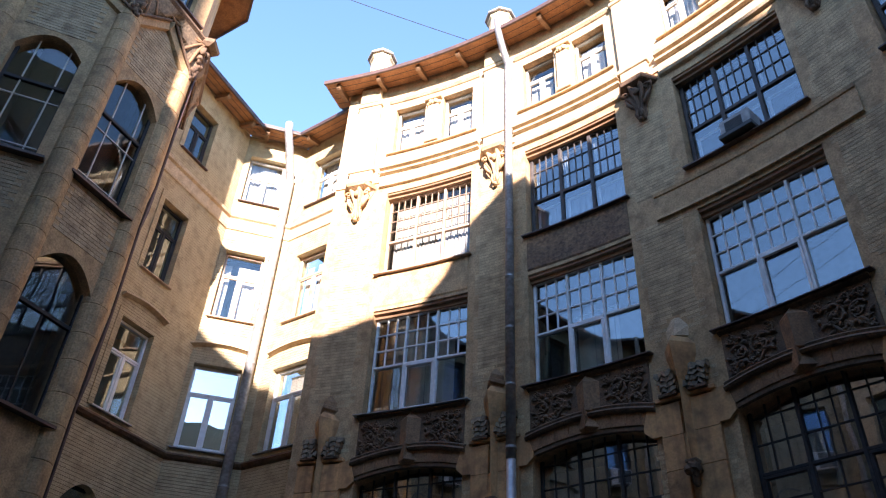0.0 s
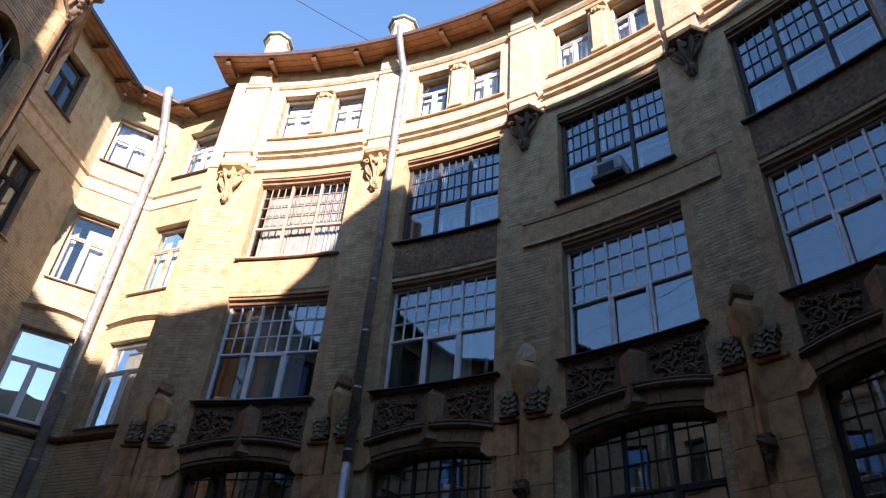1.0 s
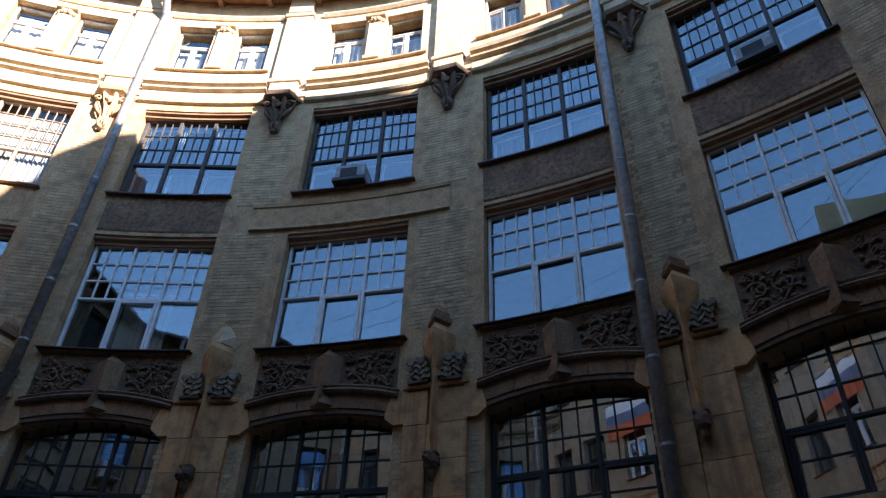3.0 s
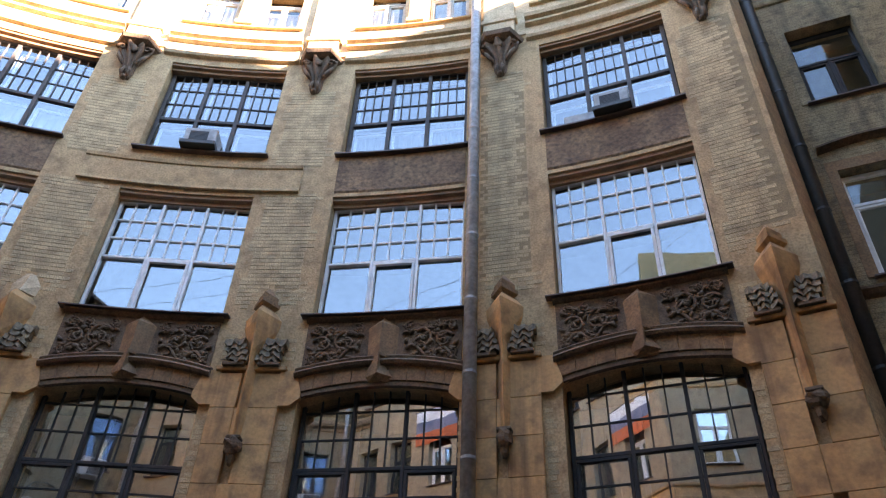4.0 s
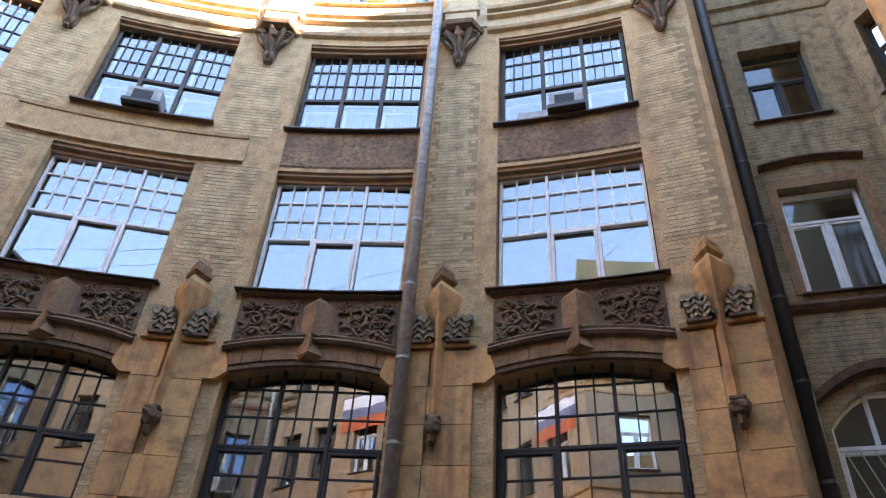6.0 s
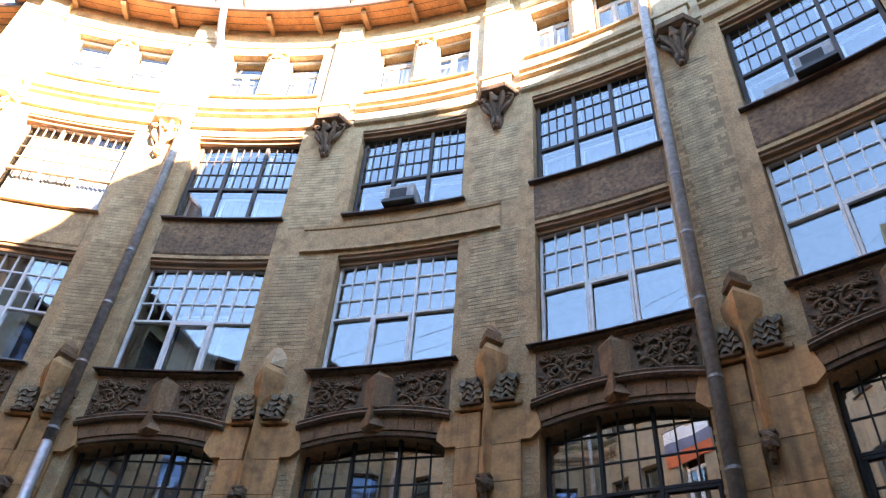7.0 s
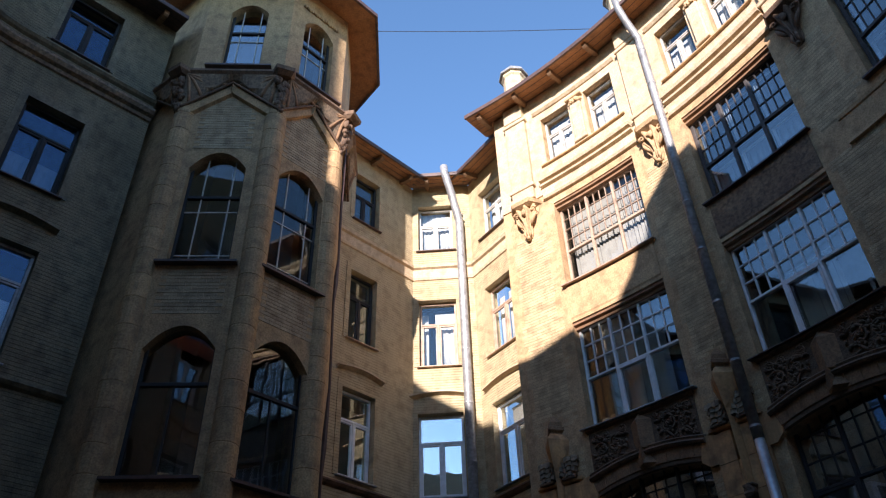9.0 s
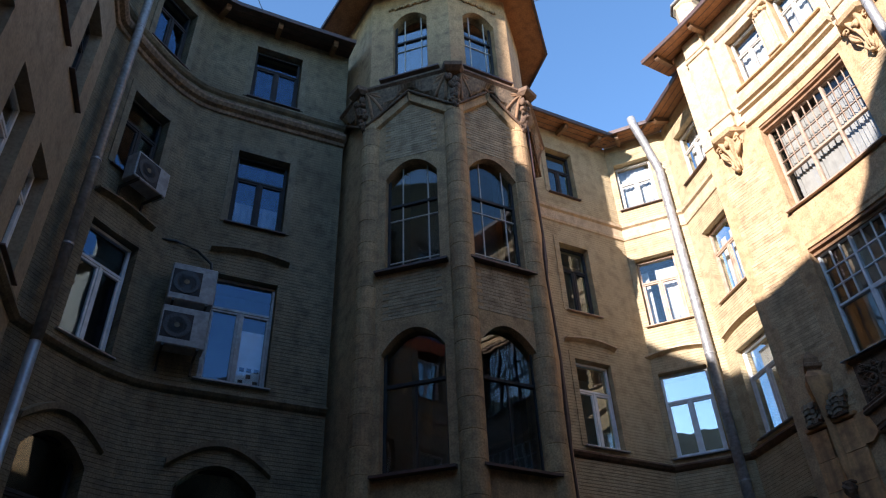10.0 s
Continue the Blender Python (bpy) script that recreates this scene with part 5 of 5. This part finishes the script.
# ---- downpipes ----
def downpipe(name_pts, radius, material, label, new_below=0.0, collars=1.25):
    pts = [Vector(p) for p in name_pts]
    t = thing("downpipe", Matrix.Translation((pts[-1].x, pts[-1].y, 0)), label, "downpipe", "rainwater pipes")
    base = Vector((pts[-1].x, pts[-1].y, 0))
    loc = [p - base for p in pts]
    split = loc[-2] * (new_below / loc[-2].z)
    pipe_ob = part("pipe", Mesh().tube(loc[:-1] + [split], radius, 14), material, t, "", True)
    if new_below:
        part("lower_pipe", Mesh().tube([split, Vector((0, 0, 0.15))], radius * 0.93, 14), BRIGHTZINC, t, "newer bright zinc length", True)
    z = 16.8
    while z > max(1, new_below):
        lean = loc[-2] * (z / loc[-2].z)
        part("collar", Mesh().tube([Vector((lean.x, lean.y, z)), Vector((lean.x, lean.y, z + 0.045))], radius * 1.07, 14), material, pipe_ob)
        z -= collars
    return t


def pipe_on(run, u, y, extra, **kw):
    pts = [run.at(u, -0.80, 18.55), run.at(u, -0.72, 18.1), run.at(u, -0.55, 17.75), run.at(u, y, 17.35), run.at(u, y, 17.0), run.at(u, y, 0.0)]
    return downpipe(pts, extra, ZINC, **kw)


pipe_on(ARC, au(34.05), -0.20, 0.095, label="grey zinc downpipe with collars on the curved facade", new_below=6.6)
pipe_on(ARC, au(68.1), -0.20, 0.10, label="grey zinc downpipe running down beside a pier", new_below=0.0)
kc = Vector((-4.92, 17.42, 0))
downpipe([kc + Vector(p) for p in ((-0.22, -0.70, 18.40), (-0.20, -0.68, 18.1), (-0.12, -0.42, 17.6), (0, 0, 16.6), (0, 0, 16.2), (0, 0, 0))], 0.125, ZINC, "wide pale zinc downpipe in the recess corner", 0.0, 1.6)
downpipe([Vector(p) for p in ((9.30, 0.10, 18.3), (9.34, 0.14, 17.8), (9.64, 0.30, 17.2), (9.65, 0.31, 16.9), (9.65, 0.31, 0))], 0.105, IRON, "dark painted downpipe in the recess corner", 0.0, 1.3)
lp = Vector((-10.72, 4.15, 0))
downpipe([lp + Vector((0.3, 0.2, 18.2)), lp + Vector((0.15, 0.1, 17.8)), lp + Vector((0, 0, 17.4)), lp + Vector((0, 0, 17.0)), lp], 0.09, ZINC, "grey downpipe at the rounded corner", 7.4, 1.9)


# ---- air conditioners ----
def window_unit(b, x, z):
    t = thing("air_conditioner", ARC.mat(b), "old white window air conditioner with a dark grille", "air conditioner", "window air conditioners")
    part("case", Mesh().box(x - 0.30, x + 0.30, -0.20, 0.2, z, z + 0.36, 0.012), ACWHITE, t)
    grille_ob = part("grille", Mesh().box(x - 0.20, x + 0.15, -0.206, -0.198, z + 0.05, z + 0.28, 0.003), IRON, t, "dark grille")
    for k in range(7):
        zz = z + 0.05 + 0.033 * k
        part("fin", Mesh().box(x - 0.19, x + 0.14, -0.210, -0.205, zz, zz + 0.008), DARKWOOD, grille_ob)
    part("tray", Mesh().box(x - 0.33, x + 0.33, -0.26, 0.1, z - 0.10, z, 0.01), IRON, t, "black drip tray")


window_unit(BAYS[2], -0.05, 11.76)
window_unit(BAYS[4], 0.05, 11.76)
solid("vent_panel", Mesh().box(-0.30, 0.30, -0.02, 0.0, 0.0, 0.35, 0.006), ACWHITE, "white blanking panel beside the window air conditioner", "panel", "", "", ARC.mat(BAYS[4] - 0.55, 0.17, 11.75))


def split_unit(run, u, y, z, w=0.82, h=0.62):
    t = thing("air_conditioner", run.mat(u, y, z), "white outdoor air conditioner with a round fan grille", "air conditioner", "outdoor air conditioners")
    part("case", Mesh().box(-w / 2, w / 2, -0.33, 0.0, 0, h, 0.02), ACWHITE, t)
    cx = -0.12

    def circle(r, yy):
        return [(cx + r * math.cos(a), yy, h / 2 + r * math.sin(a)) for a in [2 * math.pi * i / 28 for i in range(28)]]

    fan = part("fan_opening", Mesh().box(cx - 0.265, cx + 0.265, -0.334, -0.325, h / 2 - 0.265, h / 2 + 0.265, 0.003), DARKWOOD, t, "dark square fan opening")
    for k in range(3):
        r = 0.09 + 0.075 * k
        part("grille_ring", Mesh().loft([circle(r, -0.345), circle(r + 0.006, -0.345), circle(r + 0.006, -0.339), circle(r, -0.339), circle(r, -0.345)]), IRON, fan)
    part("hub", Mesh().loft([circle(0.05, -0.35), circle(0.05, -0.335)]), GREYPLASTER, fan)
    for x in (-w / 2 + 0.12, w / 2 - 0.12):
        part("bracket", Mesh().box(x - 0.02, x + 0.02, -0.36, 0.16, -0.05, 0.0).box(x - 0.02, x + 0.02, 0.12, 0.16, -0.32, -0.05), IRON, t)
    part("service_cover", Mesh().box(w / 2 - 0.005, w / 2 + 0.012, -0.26, -0.06, 0.12, 0.40, 0.006), ACWHITE, t)


split_unit(LEFT, ul - 1.06, -0.18, 8.32, 0.84, 0.80)
split_unit(LEFT, ul - 1.04, -0.18, 9.26, 0.84, 0.80)
split_unit(LEFT, uc + 0.05, -0.20, 11.30)
hose = [LEFT.at(ul - 0.7, -0.15, 10.1), LEFT.at(ul - 0.75, -0.12, 10.45), LEFT.at(ul - 1.05, -0.07, 10.72), LEFT.at(ul - 1.5, -0.05, 10.85), LEFT.at(ul - 1.8, 0.02, 10.8)]
solid("hose", Mesh().tube(hose, 0.028, 8), IRON, "black coolant hose running up the grey wall", "hose", "", "", None, True)

# ---- cables and antenna ----
def cable(a, b, sag, r=0.010):
    pts = []
    for i in range(17):
        f = i / 16
        p = Vector(a).lerp(Vector(b), f)
        p.z -= sag * 4 * f * (1 - f)
        pts.append(p)
    solid("cable", Mesh().tube(pts, r, 5), IRON, "thin black cable slung across the yard", "cable", "", "overhead cables")


c0 = ARC.at(au(31.0), -0.6, 18.4)
cable(c0, (-7.7, 12.2, 20.9), 0.1)
cable((-11.4, 8.0, 18.7), (-6.5, -5.4, 26.5), 0.4)
cable((-11.9, 6.6, 18.7), (-7.5, -5.4, 27.0), 0.4)
ant = thing("antenna", Matrix.Translation((-7.0, 16.9, 18.5)), "small thin roof antenna", "antenna")
part("mast", Mesh().tube([Vector((0, 0, 0)), Vector((0, 0, 0.9))], 0.012, 6), ZINC, ant)
for z in (0.5, 0.65, 0.8):
    part("element", Mesh().tube([Vector((-0.25, 0, z)), Vector((0.25, 0.1, z + 0.02))], 0.007, 5), ZINC, ant)

# lattice grille of the recess window
grille = thing("window_grille", R1.mat(ur), "pale iron lattice grille over the arched window", "grille")
for k in range(9):
    for s in (-1, 1):
        x = -0.68 + 0.17 * k
        a, b = Vector((x, 0.12, 4.0)), Vector((x + s * 0.5, 0.12, 5.75))
        if abs(b.x) < 0.72:
            part("rod", Mesh().tube([a, b], 0.009, 5), GREYWOOD, grille)

# ---- stone blocks and bricks ----
BLOCKS = {}
for k, p in enumerate(PIERS):
    z, row = 0.3, 0
    while z < 7.02:
        h = min(0.56, 7.08 - z)
        for x0, x1 in ((-0.50, 0.02), (0.02, 0.50)) if row % 2 else ((-0.50, -0.12), (-0.12, 0.50)):
            key = (round(x0, 2), round(h, 2))
            if key not in BLOCKS:
                BLOCKS[key] = Mesh().box(x0 + 0.003, x1 - 0.003, -0.085, 0.0, 0.003, h - 0.003, 0.006).data("stone_block", BLOCK)
            o = part("stone_block", BLOCKS[key], None, wall_curved)
            o.matrix_local = ARC.mat(p, 0.0, z)
        z += 0.56
        row += 1
    solid("pier_cap", Mesh().box(-0.53, 0.53, -0.13, 0.0, 7.05, 7.13, 0.012), BLOCK, "narrow sandstone capping course on a pier", "stone block", "structure", "pier cappings", ARC.mat(p))

BRICK_DATA = [Mesh().box(0.004, w - 0.004, -d, 0.0, 0.004, 0.070).data("brick", BRICK_PIECE) for w, d in ((0.25, 0.005), (0.25, 0.007), (0.25, 0.0035), (0.125, 0.006))]
rng = random.Random(11)
single = 0
for k, p in enumerate(PIERS):
    joined = Mesh()
    zz, row = 7.2, 0
    while zz < 17.4:
        tooth = 0.10 if (int(zz / 0.55) % 2) else 0.0
        half = 0.44 + tooth
        if zz > 13.45 or zz < 7.2:
            zz += 0.078
            row += 1
            if zz > 13.45:
                break
            continue
        if k in (2, 3) and 10.68 < zz < 11.36:
            zz += 0.078
            row += 1
            continue
        x = -half + (0.125 if row % 2 else 0.0)
        if row % 2:
            pieces = [(-half, 0.125)]
        else:
            pieces = []
        while x < half - 0.13:
            pieces.append((x, 0.25))
            x += 0.25
        if half - x > 0.1:
            pieces.append((x, 0.125))
        for x, w in pieces:
            hidden = zz < 8.62 and abs(x + w / 2) < 0.40 - max(0, (zz - 8.1)) * 0.5
            if hidden or (k == 5 and x + w > 0.40):
                continue
            if k == 4 and 8.6 < zz < 12.9 and single < 300:
                o = part("brick", BRICK_DATA[3 if w < 0.2 else rng.randrange(3)], None, wall_curved)
                o.matrix_local = ARC.mat(p, 0.0, zz) @ Matrix.Translation((x, 0, 0))
                single += 1
            else:
                d = 0.003 + rng.uniform(0, 0.005)
                joined.box(x + 0.004, x + w - 0.004, -d, 0.0, zz + 0.004, zz + 0.070)
        zz += 0.078
        row += 1
    zz, row = 4.9, 0
    while zz < 6.25:
        for s in (-1, 1):
            if rng.random() < 0.75 and not (k == 5 and s > 0) and not (k == 0 and s < 0):
                w = 0.10 if row % 2 else 0.14
                x = 0.53 if s > 0 else -0.53 - w
                joined.box(x, x + w, -0.005 - rng.uniform(0, 0.006), 0.0, zz + 0.004, zz + 0.066)
        zz += 0.078
        row += 1
    bed = Mesh()
    for za, zb in ((8.62, 10.68), (11.37, 13.44)) if k in (2, 3) else ((8.62, 13.44),):
        bed.bar(-0.43, 0.43, [(-0.0015, za), (0.0, za), (0.0, zb), (-0.0015, zb)], 4)
    part("mortar_bed", bed.moved(lambda x, y, z: ARC.at(p + x, y, z)), MORTAR, wall_curved, "dark weathered mortar between the bricks")
    bw = part("brickwork", joined.moved(lambda x, y, z: ARC.at(p + x, y, z)), BRICK, wall_curved, "weathered ochre brick courses of a pier")
    bw["kind"] = "stuff"


# the cornice of the tower breaks forward over its corner brackets
for i in (1, 2, 3):
    v = Vector(TOWER[i])
    out = (v - Vector((-8.45, 11.75))).normalized()
    side = Vector((-out.y, out.x))
    rings = []
    for z, w, d in ((15.80, 0.26, 0.36), (15.88, 0.34, 0.48), (15.98, 0.36, 0.50), (16.05, 0.24, 0.34)):
        rings.append([(*(v + side * w - out * 0.1), z), (*(v + side * w * 0.6 + out * d), z), (*(v - side * w * 0.6 + out * d), z), (*(v - side * w - out * 0.1), z)])
    tower_part("bracket_cap", Mesh().loft(rings), CARVED)
v2 = Vector(TOWER[3])
solid("loose_flashing", Mesh().tube([Vector((v2.x + 0.10, v2.y + 0.22 + 0.05 * math.sin(z * 1.7), z)) for z in (15.0, 13.0, 11.6, 10.9, 10.4, 8.5, 7.2, 6.6, 4.0, 0.5)], [0.03, 0.035, 0.03, 0.06, 0.03, 0.03, 0.06, 0.03, 0.03, 0.03], 6), ROOF, "bent rusty strip running down the tower corner", "strip")

for ob in tower.children:
    if ob.name.split(".")[0] in ("web", "web_edge", "ribs", "cornice", "bracket", "bracket_cap", "finial", "gable_moulding"):
        ob.location.z -= 0.2
